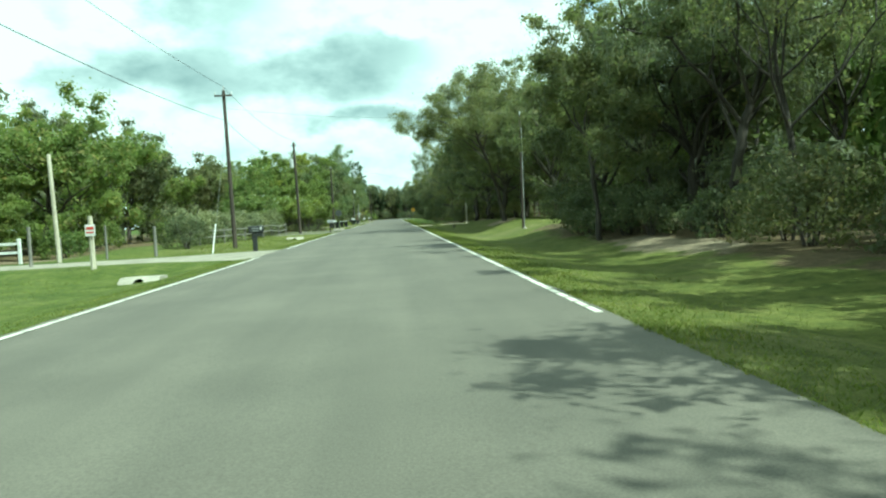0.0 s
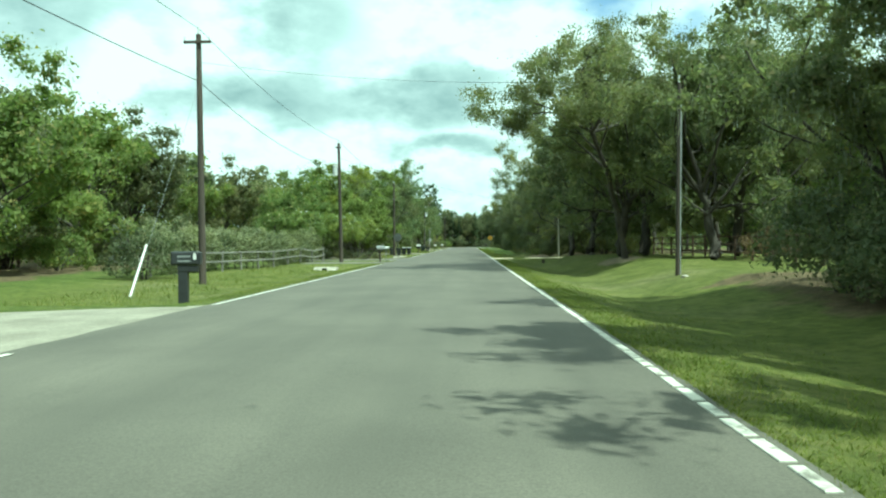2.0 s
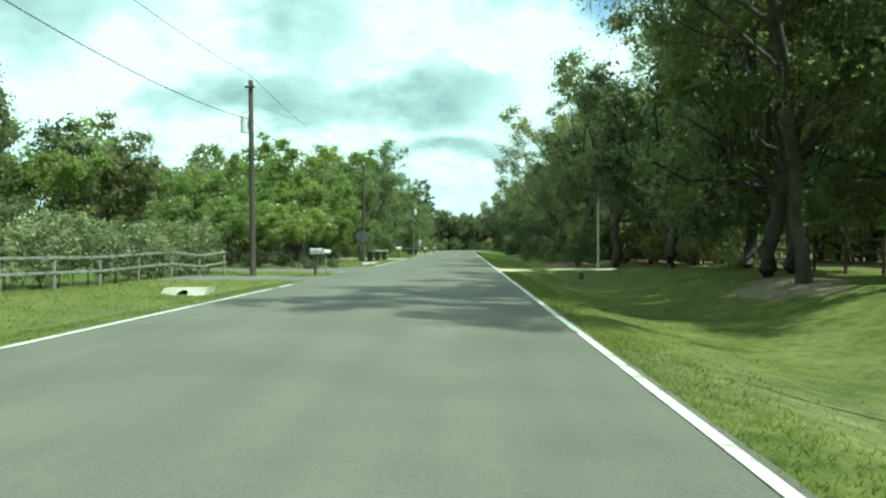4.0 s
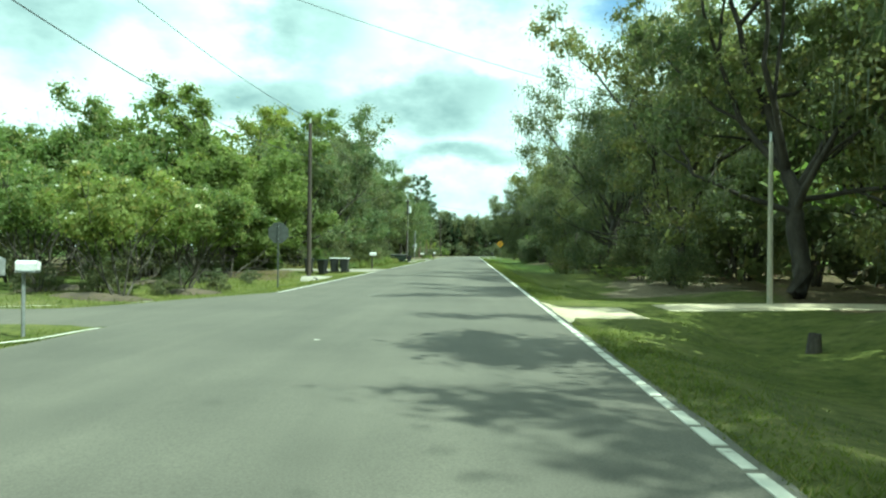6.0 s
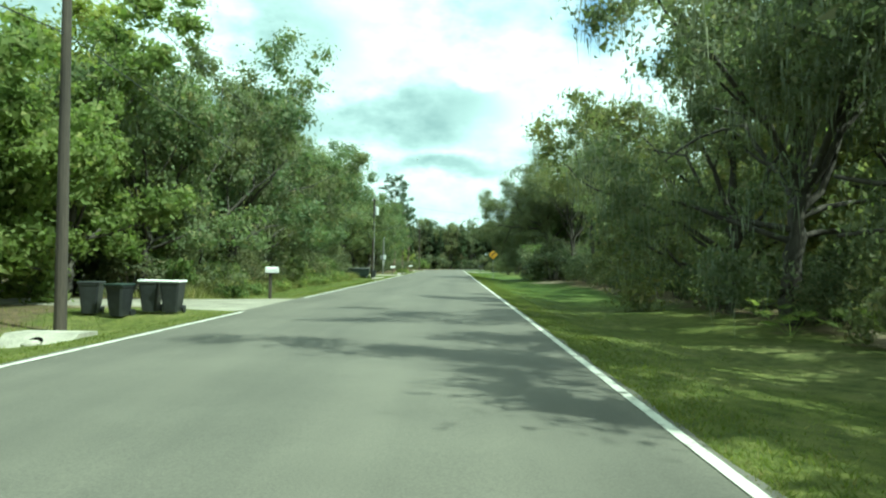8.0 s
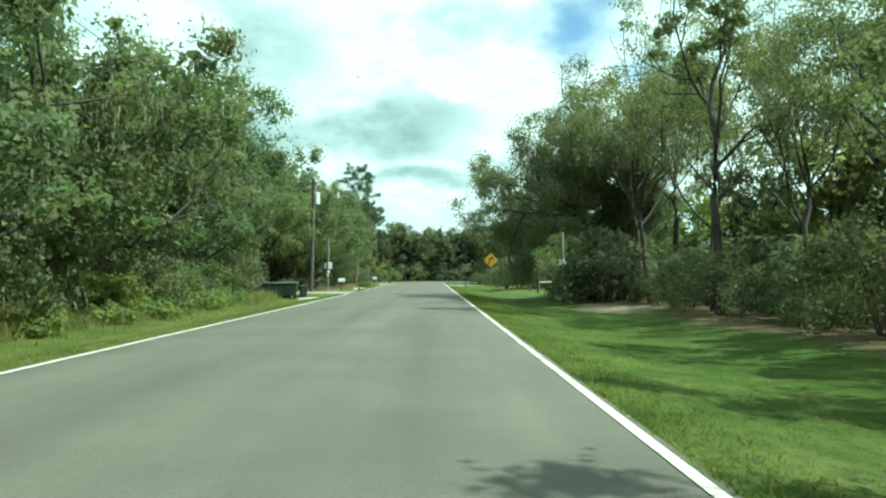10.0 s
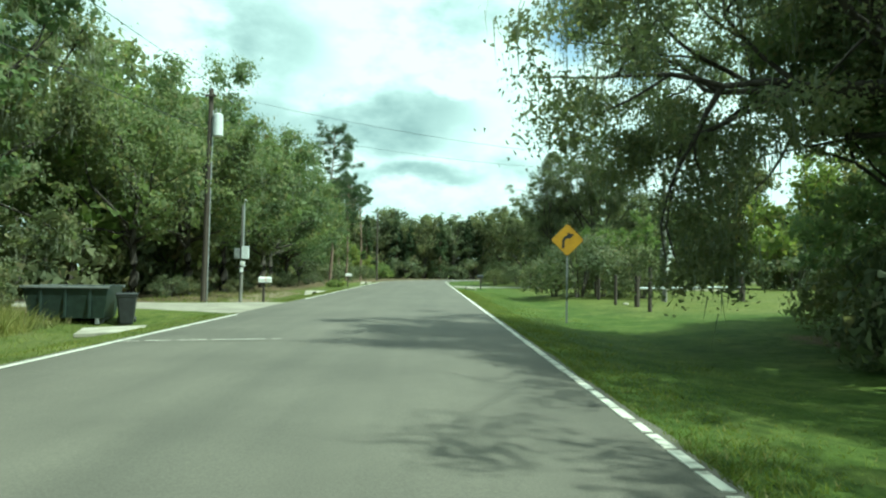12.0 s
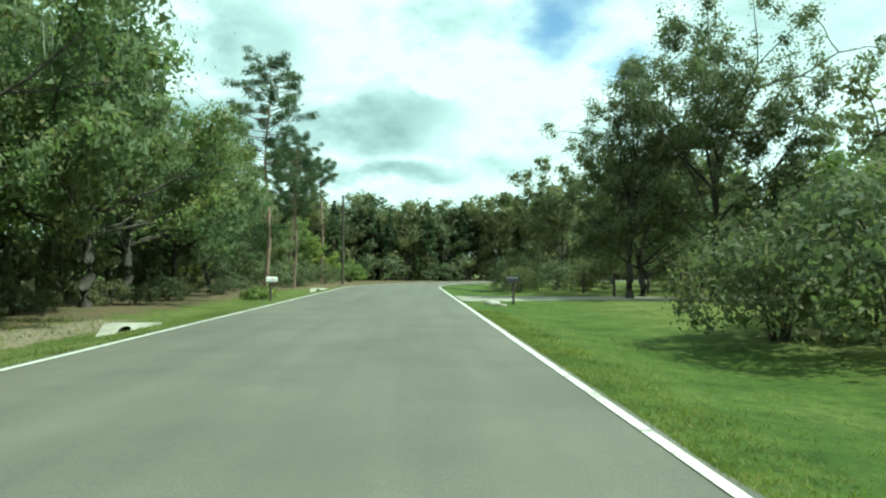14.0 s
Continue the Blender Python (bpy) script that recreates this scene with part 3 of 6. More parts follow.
drive_line(((-9.6, 84.75), (-8.2, 84.95), (-7.1, 85.6), (-6.1, 86.9)), 0.12, "thin white line along the far side of a driveway")

# ---- trees ----
rng = np.random.default_rng(7)


def reseed(seed):
    """Starts the random numbers afresh, so that each kind of tree keeps its shape."""
    rng.bit_generator.state = np.random.default_rng(seed).bit_generator.state



def leaf_cloud(centres, radii, per, size, flat=0.75, slim=0.5, droop=0.0, ruffle=0.5, core=0):
    """Leaves as small pointed blades on the outside of clumps, turned outwards with some disorder."""
    c0 = np.asarray(centres)
    mid_c = c0.mean(0)
    out = c0 - mid_c
    out /= np.linalg.norm(out, axis=1)[:, None].max() + 1e-9
    c, o = np.repeat(c0, per, 0), np.repeat(out, per, 0)
    r = np.repeat(np.asarray(radii), per)[:, None]
    n = len(c)
    g = rng.normal(size=(n, 3)) + np.array([0, 0, 0.25])
    g /= np.linalg.norm(g, axis=1)[:, None] + 1e-9
    rad = 1.0 - 0.62 * rng.random((n, 1)) ** 1.4
    rad = rad * (1 + 0.22 * rng.normal(size=(n, 1)) ** 3 * 0.4)
    p = c + g * rad * r * np.array([1, 1, flat])
    nrm = g + 0.6 * o + rng.normal(size=(n, 3)) * ruffle
    nrm /= np.linalg.norm(nrm, axis=1)[:, None] + 1e-9
    w = rng.normal(size=(n, 3))
    w[:, 2] -= droop + 0.3
    u = w - nrm * (w * nrm).sum(1)[:, None]
    u /= np.linalg.norm(u, axis=1)[:, None] + 1e-9
    v = np.cross(nrm, u)
    s = size * (0.6 + 0.8 * rng.random((n, 1)))
    a, b = u * s, v * s * slim
    V = np.stack([p - a * 0.5 + b * 0.35, p + a * 0.55, p - a * 0.3 - b * 0.65], 1).reshape(-1, 3)
    if core:
        # broad sprays in the middle of each clump, which keep the light out
        ci = np.repeat(c0, core, 0)
        ri = np.repeat(np.asarray(radii), core)[:, None]
        k = len(ci)
        q = ci + np.clip(rng.normal(size=(k, 3)), -1.6, 1.6) * ri * 0.26 * np.array([1, 1, flat])
        e, f = rng.normal(size=(2, k, 3))
        e /= np.linalg.norm(e, axis=1)[:, None]
        f /= np.linalg.norm(f, axis=1)[:, None]
        ri = np.minimum(ri * 0.9, 4.2 * size)
        W = np.stack([q - e * ri * 0.32, q + e * ri * 0.26 + f * ri * 0.2, q + e * ri * 0.14 - f * ri * 0.3], 1).reshape(-1, 3)
        V = np.concatenate([V, W])
    return V, np.arange(len(V)).reshape(-1, 3)


def branch(paths, tips, p, d, length, r, level, spread, rise):
    """A limb that bends upwards and splits."""
    k = 4
    path, q, dd = [(p.copy(), r)], p.copy(), d.normalized()
    for i in range(k):
        dd = (dd + Vector(rng.normal(size=3) * 0.16) + Vector((0, 0, rise))).normalized()
        q = q + dd * length / k
        path.append((q.copy(), r * (1 - 0.5 * (i + 1) / k)))
        if level <= 1 and i >= 1:
            tips.append(q.copy() + Vector(rng.normal(size=3) * 0.25))
    paths.append(path)
    if level == 0:
        tips.append(q.copy())
        return
    for i in range(3 if level > 1 else 2 + int(rng.random() < 0.6)):
        nd = (dd + Vector(rng.normal(size=3)) * spread).normalized()
        at = path[-1][0] if i < 2 else path[2][0]
        branch(paths, tips, at, nd, length * (0.62 + 0.2 * rng.random()), r * 0.5, level - 1, spread, rise)


def tree_kind(name, height, fork, limbs, limb_len, trunk_r, clump, per, leaf, mat, label, bark="bark", lean=(0, 0), spread=0.6, rise=0.10,
              level=2, moss=0, up=0.55, low=(), flat=0.7, slim=0.5, fill=0, dead=0, category="tree", twig=0.045, extra=(), seed=3, boughs=0.2, core=14, gather=0.3):
    """One tree: tapered trunk with limbs, a crown of leaf clumps and, where asked, hanging moss."""
    reseed(seed + len(label))
    root = new(name)
    tagged(root, label, category)
    paths, tips = [], []
    p, path, n = Vector((0, 0, -0.35)), [], 7
    base = p.copy()
    for i in range(n + 1):
        t = i / n
        q = base + Vector((lean[0] * t ** 1.5, lean[1] * t ** 1.5, (fork + 0.35) * t)) + Vector((rng.normal() * 0.07, rng.normal() * 0.07, 0)) * (1 if 0 < i else 0)
        path.append((q, trunk_r * (1.35 if i == 0 else 1.0 - 0.35 * t)))
    paths.append(path)
    topp, ld = path[-1][0], (path[-1][0] - path[-3][0]).normalized()
    for i in range(limbs):
        an = 2 * math.pi * (i + 0.6 * rng.random()) / limbs
        d = Vector((math.cos(an), math.sin(an), up + 0.5 * rng.random())) + ld * 0.35
        st = path[-1][0] if i < max(2, limbs - 3) else path[-2 - i % 2][0]
        branch(paths, tips, st, d, limb_len * (0.75 + 0.5 * rng.random()), trunk_r * 0.38, level, spread, rise)
    branch(paths, tips, topp, ld + Vector((0, 0, 0.6)), (height - fork) * 0.5, trunk_r * 0.5, level, spread * 0.8, rise)
    for way, reach in extra:
        branch(paths, tips, topp, Vector(way), reach, trunk_r * 0.5, 3, spread, 0.03)
    for z, reach in low:
        an = rng.random() * 6.28
        branch(paths, tips, Vector((lean[0] * z / fork * 0.7, lean[1] * z / fork * 0.7, z)), Vector((math.cos(an), math.sin(an), 0.25)), reach, trunk_r * 0.3, 1, spread, 0.02)
    V, Fc = tube_rows([[(pt, max(r, 0.012)) for pt, r in ph] for ph in paths if ph[0][1] > twig], 5)
    T = np.array([tuple(t) for t in tips])
    # bring the crown to its height
    zmax = T[:, 2].max() + clump * 0.6
    if zmax > 0:
        f = (height - fork) / max(zmax - fork, 0.1)
        T[:, 2] = np.where(T[:, 2] > fork, fork + (T[:, 2] - fork) * f, T[:, 2])
        V = [Vector((v.x, v.y, fork + (v.z - fork) * f if v.z > fork else v.z)) for v in V]
    mesh_object("trunk", V, Fc, M[bark], root, smooth=True)
    if fill:
        mids = T[rng.integers(0, len(T), fill)] * 0.6 + T[rng.integers(0, len(T), fill)] * 0.4
        T = np.concatenate([T, mids])
    T = T[rng.random(len(T)) > dead]
    hub = T[rng.integers(0, len(T), max(8, int(len(T) * boughs)))]
    near = hub[((T[:, None] - hub[None]) ** 2).sum(2).argmin(1)]
    T = T + (near - T) * gather
    LV, LF = leaf_cloud(T, clump * (0.6 + 0.7 * rng.random(len(T))), per, leaf, flat, slim, core=core)
    mesh_object("crown", LV, LF, M[mat], root)
    if moss:
        pick = T[rng.integers(0, len(T), moss)]
        MV, MF = [], []
        for c in pick:
            for _ in range(20):
                x, y, z = c + rng.normal(size=3) * clump * 0.36
                L, w, an = 0.25 + 0.6 * rng.random() ** 2, 0.008 + 0.016 * rng.random(), rng.random() * 6.28
                cx, cy, n0 = math.cos(an) * w, math.sin(an) * w, len(MV)
                j = rng.normal(size=2) * 0.06
                MV += [(x - cx, y - cy, z), (x + cx, y + cy, z), (x + j[0], y + j[1], z - L)]
                MF.append((n0, n0 + 1, n0 + 2))
        mesh_object("moss", MV, MF, M["moss"], root, "grey hanging tree moss")["kind"] = "stuff"
    return root


def bush_kind(name, height, wide, clumps, per, leaf, mat, label, stems=6, category="bush", flat=0.8, slim=0.5, flowers=0):
    reseed(40 + len(label))
    root = new(name)
    tagged(root, label, category)
    C, paths = [], []
    for i in range(clumps):
        an, rr = rng.random() * 6.28, math.sqrt(rng.random()) * wide
        top = height * math.sqrt(max(0.0, 1 - (rr / (wide * 1.12)) ** 2))
        C.append((math.cos(an) * rr, math.sin(an) * rr, top * (0.12 + 0.8 * rng.random() ** 0.7)))
    for i in range(stems):
        an = 6.28 * (i + rng.random()) / stems
        e = Vector((math.cos(an) * wide * 0.5, math.sin(an) * wide * 0.5, height * 0.75))
        paths.append([(Vector((math.cos(an) * 0.12, math.sin(an) * 0.12, -0.2)), 0.045), (e * 0.5 + Vector((0, 0, height * 0.1)), 0.03), (e, 0.012)])
    V, Fc = tube_rows(paths, 5)
    mesh_object("stem", V, Fc, M["bark"], root)
    C = np.array(C)
    LV, LF = leaf_cloud(C, wide * 0.22 * (0.7 + 0.7 * rng.random(len(C))) + 0.1, per, leaf, flat, slim, core=4)
    LV[:, 2] = np.maximum(LV[:, 2], -0.05)
    mesh_object("foliage", LV, LF, M[mat], root)
    if flowers:
        pick = C[rng.integers(0, len(C), flowers)]
        pick[:, 2] += height * 0.08
        FV, FF = leaf_cloud(pick, np.full(len(pick), 0.16), 10, 0.09, 0.8, 0.8)
        mesh_object("blossom", FV, FF, M["petal"], root, "small white blossom")
    return root


def myrtle_kind(name, height, label):
    """Several thin stems that fan out under a bright round crown."""
    reseed(40 + len(label))
    root = new(name)
    tagged(root, label, "tree")
    paths, tips = [], []
    for i in range(5):
        an = 6.28 * (i + 0.5 * rng.random()) / 5
        branch(paths, tips, Vector((math.cos(an) * 0.12, math.sin(an) * 0.12, -0.2)), Vector((math.cos(an) * 0.45, math.sin(an) * 0.45, 1)), height * 0.5, 0.05, 2, 0.42, 0.06)
    V, Fc = tube_rows([[(pt, max(r, 0.01)) for pt, r in ph] for ph in paths], 5)
    mesh_object("trunk", V, Fc, M["bark"], root)
    T = np.array([tuple(t) for t in tips])
    T = T[T[:, 2] > height * 0.36]
    hub = T[rng.integers(0, len(T), 13)]
    T = T + (hub[((T[:, None] - hub[None]) ** 2).sum(2).argmin(1)] - T) * 0.5
    LV, LF = leaf_cloud(T, 0.36 + 0.34 * rng.random(len(T)), 60, 0.13, 0.6, 0.65, core=8)
    mesh_object("crown", LV, LF, M["leaf_mid"], root)
    pick = T[rng.integers(0, len(T), 40)]
    pick[:, 2] += 0.2
    FV, FF = leaf_cloud(pick, np.full(len(pick), 0.14), 8, 0.09, 0.8, 0.8)
    mesh_object("blossom", FV, FF, M["petal"], root, "small white blossom")
    return root


def pine_kind(name, height, bare, label, crown_w=2.6, n=30, lean=0.0, domed=True):
    """A tall bare trunk with short level limbs and round tufts of needles at the top."""
    reseed(40 + len(label))
    root = new(name)
    tagged(root, label, "tree")

    def trunk_at(f):
        return Vector((0.18 * math.sin(f * 8) + lean * f * f, 0.14 * math.cos(f * 11), -0.3 + (height - 0.2) * f))

    paths, T = [[(trunk_at(i / 9), 0.2 * (1 - 0.8 * i / 9)) for i in range(10)]], []
    for i in range(n):
        t = (i + rng.random()) / n
        an = i * 2.4 + rng.random()
        shape = math.sin(math.pi * (0.12 + 0.76 * t)) ** 0.7 if domed else 0.45 + 0.55 * t
        reach = crown_w * (0.35 + 0.75 * rng.random()) * shape
        p0 = trunk_at(bare + (1 - bare) * t * 0.97)
        p2 = p0 + Vector((math.cos(an) * reach, math.sin(an) * reach, reach * (0.28 if domed else 0.12)))
        p1 = p0.lerp(p2, 0.6) - Vector((0, 0, reach * 0.08))
        paths.append([(p0, 0.05), (p1, 0.035), (p2, 0.015)])
        for f in (0.75, 1.0, 1.08):
            T.append(tuple(p0.lerp(p2, f) + Vector(rng.normal(size=3) * 0.2)))
    T.append(tuple(trunk_at(1.0)))
    V, Fc = tube_rows(paths, 7)
    mesh_object("trunk", V, Fc, M["pine_bark"], root, smooth=True)
    LV, LF = leaf_cloud(np.array(T), 0.44 + 0.22 * rng.random(len(T)), 96, 0.28, 0.7, 0.25, core=3)
    mesh_object("crown", LV, LF, M["leaf_pine"], root)
    return root


def conifer_kind(name, height, wide, label):
    reseed(40 + len(label))
    root = new(name)
    tagged(root, label, "tree")
    V, Fc = tube_rows([[(Vector((0, 0, -0.3)), 0.16), (Vector((0, 0, height * 0.95)), 0.03)]], 6)
    mesh_object("trunk", V, Fc, M["pine_bark"], root)
    T, R = [], []
    for i in range(110):
        t = rng.random() ** 0.8
        an, rr = rng.random() * 6.28, wide * (1 - t) ** 0.75 * (0.55 + 0.45 * rng.random())
        T.append((math.cos(an) * rr, math.sin(an) * rr, 0.5 + (height - 0.6) * t))
        R.append(0.42 * (1.15 - 0.75 * t))
    LV, LF = leaf_cloud(np.array(T), np.array(R), 30, 0.34, 1.1, 0.5, core=4)
    mesh_object("crown", LV, LF, M["leaf_pine"], root)
    return root


def palmetto_kind(name, label):
    reseed(40 + len(label))
    root = new(name)
    tagged(root, label, "plant")
    V, Fc = [], []
    for i in range(9):
        an, tilt, L = 6.28 * (i + 0.5 * rng.random()) / 9, 0.5 + 0.6 * rng.random(), 0.7 + 0.5 * rng.random()
        d = Vector((math.cos(an) * math.sin(tilt), math.sin(an) * math.sin(tilt), math.cos(tilt)))
        hub = d * L
        side = d.cross(Vector((0, 0, 1))).normalized()
        upv = side.cross(d).normalized()
        V, Fc, n0 = [], [], 0
        V += [tuple(side * 0.012), tuple(-side * 0.012), tuple(hub - side * 0.01), tuple(hub + side * 0.01)]
        Fc.append((n0, n0 + 1, n0 + 2, n0 + 3))
        for j in range(11):
            b = (j - 5) * 0.24
            f = (d * math.cos(b) + side * math.sin(b)).normalized()
            s2 = f.cross(upv).normalized() * 0.025
            e = hub + f * 0.55 - Vector((0, 0, 0.10)) + upv * 0.05
            n0 = len(V)
            V += [tuple(hub), tuple(hub + f * 0.28 + s2), tuple(e), tuple(hub + f * 0.28 - s2)]
            Fc.append((n0, n0 + 1, n0 + 2, n0 + 3))
        mesh_object("frond", V, Fc, M["leaf_light"], root)
    return root


class Grove:
    """Places trees of some kinds: the pattern itself first, then copies of it."""

    def __init__(self):
        self.used = set()

    def put(self, root, x, y, size=1.0, rz=None, sink=0.0, stretch=1.0, label=None):
        rz = rng.random() * 360 if rz is None else rz
        m = pose(x, y, lie(x, y) - sink, 0, 0, rz) @ Matrix.Diagonal((size, size, size * stretch, 1))
        if root.name in self.used:
            ob = copy_thing(root, m)
        else:
            self.used.add(root.name)
            ob = root
            PLACED.append((root, m))
        if label:
            ob["label"] = label
        return ob


PLACED = []
grove = Grove()
put = grove.put

LOW = ((0.7, 2.4), (1.0, 2.7), (1.3, 2.6), (1.6, 2.9), (1.9, 2.6))
oak_a = tree_kind("oak_tree", 13.5, 3.6, 6, 4.2, 0.32, 0.8, 70, 0.137, "leaf_oak", "spreading dark live oak hung with grey moss", lean=(0.6, 0.2), moss=170, low=((2.4, 3.0), (2.8, 3.0)), fill=30, slim=0.7, core=10)
oak_b = tree_kind("oak_tree", 12.0, 2.6, 6, 3.8, 0.28, 0.74, 66, 0.125, "leaf_oak", "broad dark oak with low limbs at the wood's edge", lean=(-0.5, 0.4), moss=150, low=LOW, fill=30, slim=0.7, core=10)
dark_oak = tree_kind("oak_tree", 11.5, 2.6, 6, 3.4, 0.26, 0.8, 40, 0.18, "leaf_dull", "dark green oak with a rounded crown behind the lawn", lean=(0.3, -0.4), moss=30, low=LOW[2:], fill=40, slim=0.7, seed=5, core=7)
oak_c = tree_kind("oak_tree", 11.0, 2.4, 6, 3.2, 0.26, 0.8, 36, 0.2, "leaf_mid", "green oak with a rounded full crown", lean=(0.3, -0.4), moss=14, low=LOW[2:], fill=40, slim=0.7, core=7)
wall_oak = tree_kind("oak_tree", 12.5, 2.7, 7, 3.5, 0.26, 0.85, 44, 0.16, "leaf_deep", "dense dark oak with foliage hanging low over the grass", moss=90, low=((1.9, 2.9), (2.2, 3.0), (2.0, 2.8), (2.4, 3.0), (2.1, 2.9)), fill=60, slim=0.7, core=7)
mossy_oak = tree_kind("oak_tree", 12.5, 3.0, 7, 3.6, 0.28, 0.72, 64, 0.12, "leaf_grey", "grey green live oak thickly hung with pale moss", moss=330, low=((1.9, 2.9), (2.2, 3.0), (2.0, 2.8), (2.4, 3.0)), fill=40, slim=0.7, seed=3, core=4, gather=0.35)
shade_oak = tree_kind("oak_tree", 12.5, 3.4, 8, 3.8, 0.26, 0.9, 60, 0.15, "leaf_deep", "dense grey green oak with a dark hollow under its crown", moss=110, low=((2.7, 3.2), (3.0, 3.2), (2.8, 3.0), (3.1, 3.2)), fill=60, slim=0.7, seed=11, up=0.3, core=8)
tall_a = tree_kind("tall_tree", 14.0, 7.0, 5, 2.6, 0.2, 0.7, 54, 0.16, "leaf_mid", "tall slim broadleaf tree with a high crown", lean=(0.4, 0.3), low=((4.5, 1.8), (5.5, 2.0), (3.5, 1.6)), fill=16, slim=0.7)
tall_b = tree_kind("tall_tree", 12.5, 5.6, 5, 2.6, 0.18, 0.7, 80, 0.12, "leaf_oak", "slim dark forest tree with bare lower trunk", lean=(-0.5, 0.2), moss=70, low=((3.6, 1.6), (4.5, 2.0)), fill=16, slim=0.7)
light_a = tree_kind("broadleaf_tree", 11.5, 2.4, 6, 2.8, 0.2, 0.72, 56, 0.165, "leaf_light", "bright green sunlit broadleaf tree", lean=(0.3, 0.1), low=LOW, fill=40, slim=0.7)
airy = tree_kind("airy_oak", 14.0, 4.4, 5, 3.6, 0.24, 0.62, 60, 0.135, "leaf_oak", "thin crowned oak with bare twigs showing against the sky", lean=(-0.6, 0.4), spread=0.75, moss=24, low=((3.4, 2.4),), dead=0.15, slim=0.6, twig=0.03)
thin_oak = tree_kind("airy_oak", 14.5, 5.0, 6, 3.4, 0.14, 0.7, 60, 0.12, "leaf_oak", "tall thin oak with sky showing between its limbs", lean=(-0.5, 0.3), spread=0.75, moss=60, dead=0.15, slim=0.65, twig=0.015, core=0, gather=0.4, seed=9)
back_a = tree_kind("forest_tree", 13.0, 5.0, 5, 3.2, 0.22, 1.25, 19, 0.42, "leaf_oak", "dark tree standing deep in the wood", level=1, gather=0.1, fill=10, core=5, low=((2.5, 2.4), (3.5, 2.6)), slim=0.7)
back_c = tree_kind("forest_tree", 12.0, 3.0, 6, 3.4, 0.24, 1.2, 22, 0.4, "leaf_dull", "dull dark green tree at the edge of the far wood", level=1, gather=0.1, fill=10, core=5, low=((1.2, 2.6), (2.0, 2.6), (2.6, 2.4)), slim=0.7)
back_b = tree_kind("forest_tree", 12.0, 3.0, 6, 3.4, 0.24, 1.3, 19, 0.42, "leaf_mid", "green tree standing behind the first row", level=1, gather=0.1, fill=10, core=5, low=((1.2, 2.6), (2.0, 2.6), (2.6, 2.4)), slim=0.7)
bush_a = bush_kind("bush", 2.6, 1.9, 50, 70, 0.155, "leaf_mid", "rounded green bush at the edge of the wood", slim=0.7)
bush_b = bush_kind("bush", 2.0, 1.6, 36, 50, 0.145, "leaf_dull", "dark undergrowth bush in tree shade", slim=0.7)
bush_c = bush_kind("bush", 3.2, 2.2, 80, 62, 0.12, "leaf_dull", "tall olive green shrub with drooping twigs", slim=0.7)
dry_bush = bush_kind("withered_bush", 2.4, 1.5, 34, 44, 0.13, "leaf_dry", "withered reddish brown bush before a dark rail fence", slim=0.6)
bush_far = bush_kind("bush", 2.2, 1.7, 24, 34, 0.26, "leaf_dull", "dark undergrowth bush deep in the wood", slim=0.7)
scrub = bush_kind("scrub", 1.0, 0.9, 24, 44, 0.14, "leaf_mid", "low bright green scrub in long grass", stems=4, slim=0.7)
myrtle = myrtle_kind("crape_myrtle", 4.8, "bright green crape myrtle with white blossom in a dark bed")
pine_tall = pine_kind("pine_tree", 19.8, 0.50, "tall pine with a bare trunk and a dark tufted top", 3.6, 50)
pine_flat = pine_kind("pine_tree", 16.5, 0.78, "leaning pine with a flat dark crown on a bare trunk", 3.0, 22, 0.9, False)
conif = conifer_kind("cedar_tree", 10.5, 1.9, "dark narrow cedar tree behind the bend")
palmetto = palmetto_kind("palmetto", "low fan palm with pointed green fronds")
lean_oak = tree_kind("leaning_oak", 16.0, 8.2, 5, 3.4, 0.23, 0.7, 70, 0.135, "leaf_oak", "tall oak leaning out over the road verge", lean=(-3.0, -4.4), core=0, gather=0.45, moss=120, low=((4.6, 2.6), (5.4, 3.0), (6.0, 3.0), (6.6, 3.2)), spread=0.7, slim=0.7, twig=0.03, fill=40, extra=(((-1, -0.2, 0.5), 3.3), ((-1, -0.6, 0.3), 3.0), ((0.3, -0.8, 0.4), 3.4), ((0.9, 0.4, 0.35), 3.4), ((0.5, 0.6, 0.3), 2.8)))
road_oak = tree_kind("roadside_oak", 13.2, 4.6, 6, 2.6, 0.26, 0.66, 84, 0.092, "leaf_grey", "wide dark live oak with moss arching over the verge", lean=(-0.3, 0.2), moss=300, up=0.7, spread=0.7, rise=0.1, slim=0.7, fill=60, twig=0.02, core=2, boughs=0.14, low=((2.0, 2.4), (2.5, 2.8), (2.9, 2.8), (3.3, 3.0), (3.7, 3.0)), gather=0.3, extra=(((-0.95, 1, 0.0), 3.6), ((-0.65, 1, -0.03), 3.5), ((-1, 0.45, 0.0), 3.2), ((-0.3, 1, 0.0), 2.8), ((-1, -0.3, 0.6), 2.8), ((-0.8, -0.3, 1.0), 2.8), ((0.3, -0.6, 1.2), 2.6)))
bare_tree = tree_kind("half_bare_tree", 15.0, 7.5, 5, 2.6, 0.2, 0.6, 60, 0.13, "leaf_oak", "tall thin tree with many bare crooked limbs", spread=0.85, dead=0.55, slim=0.6, twig=0.015, moss=20)
field_oak = tree_kind("field_oak", 14.4, 5.0, 6, 3.4, 0.24, 0.62, 96, 0.12, "leaf_dull", "grey green oak with a thin ragged top", moss=60, spread=0.8, low=((2.4, 2.6), (3.0, 2.4), (3.6, 2.4), (2.8, 2.2)), slim=0.7, fill=80, twig=0.02, up=0.7, core=3, gather=0.25)

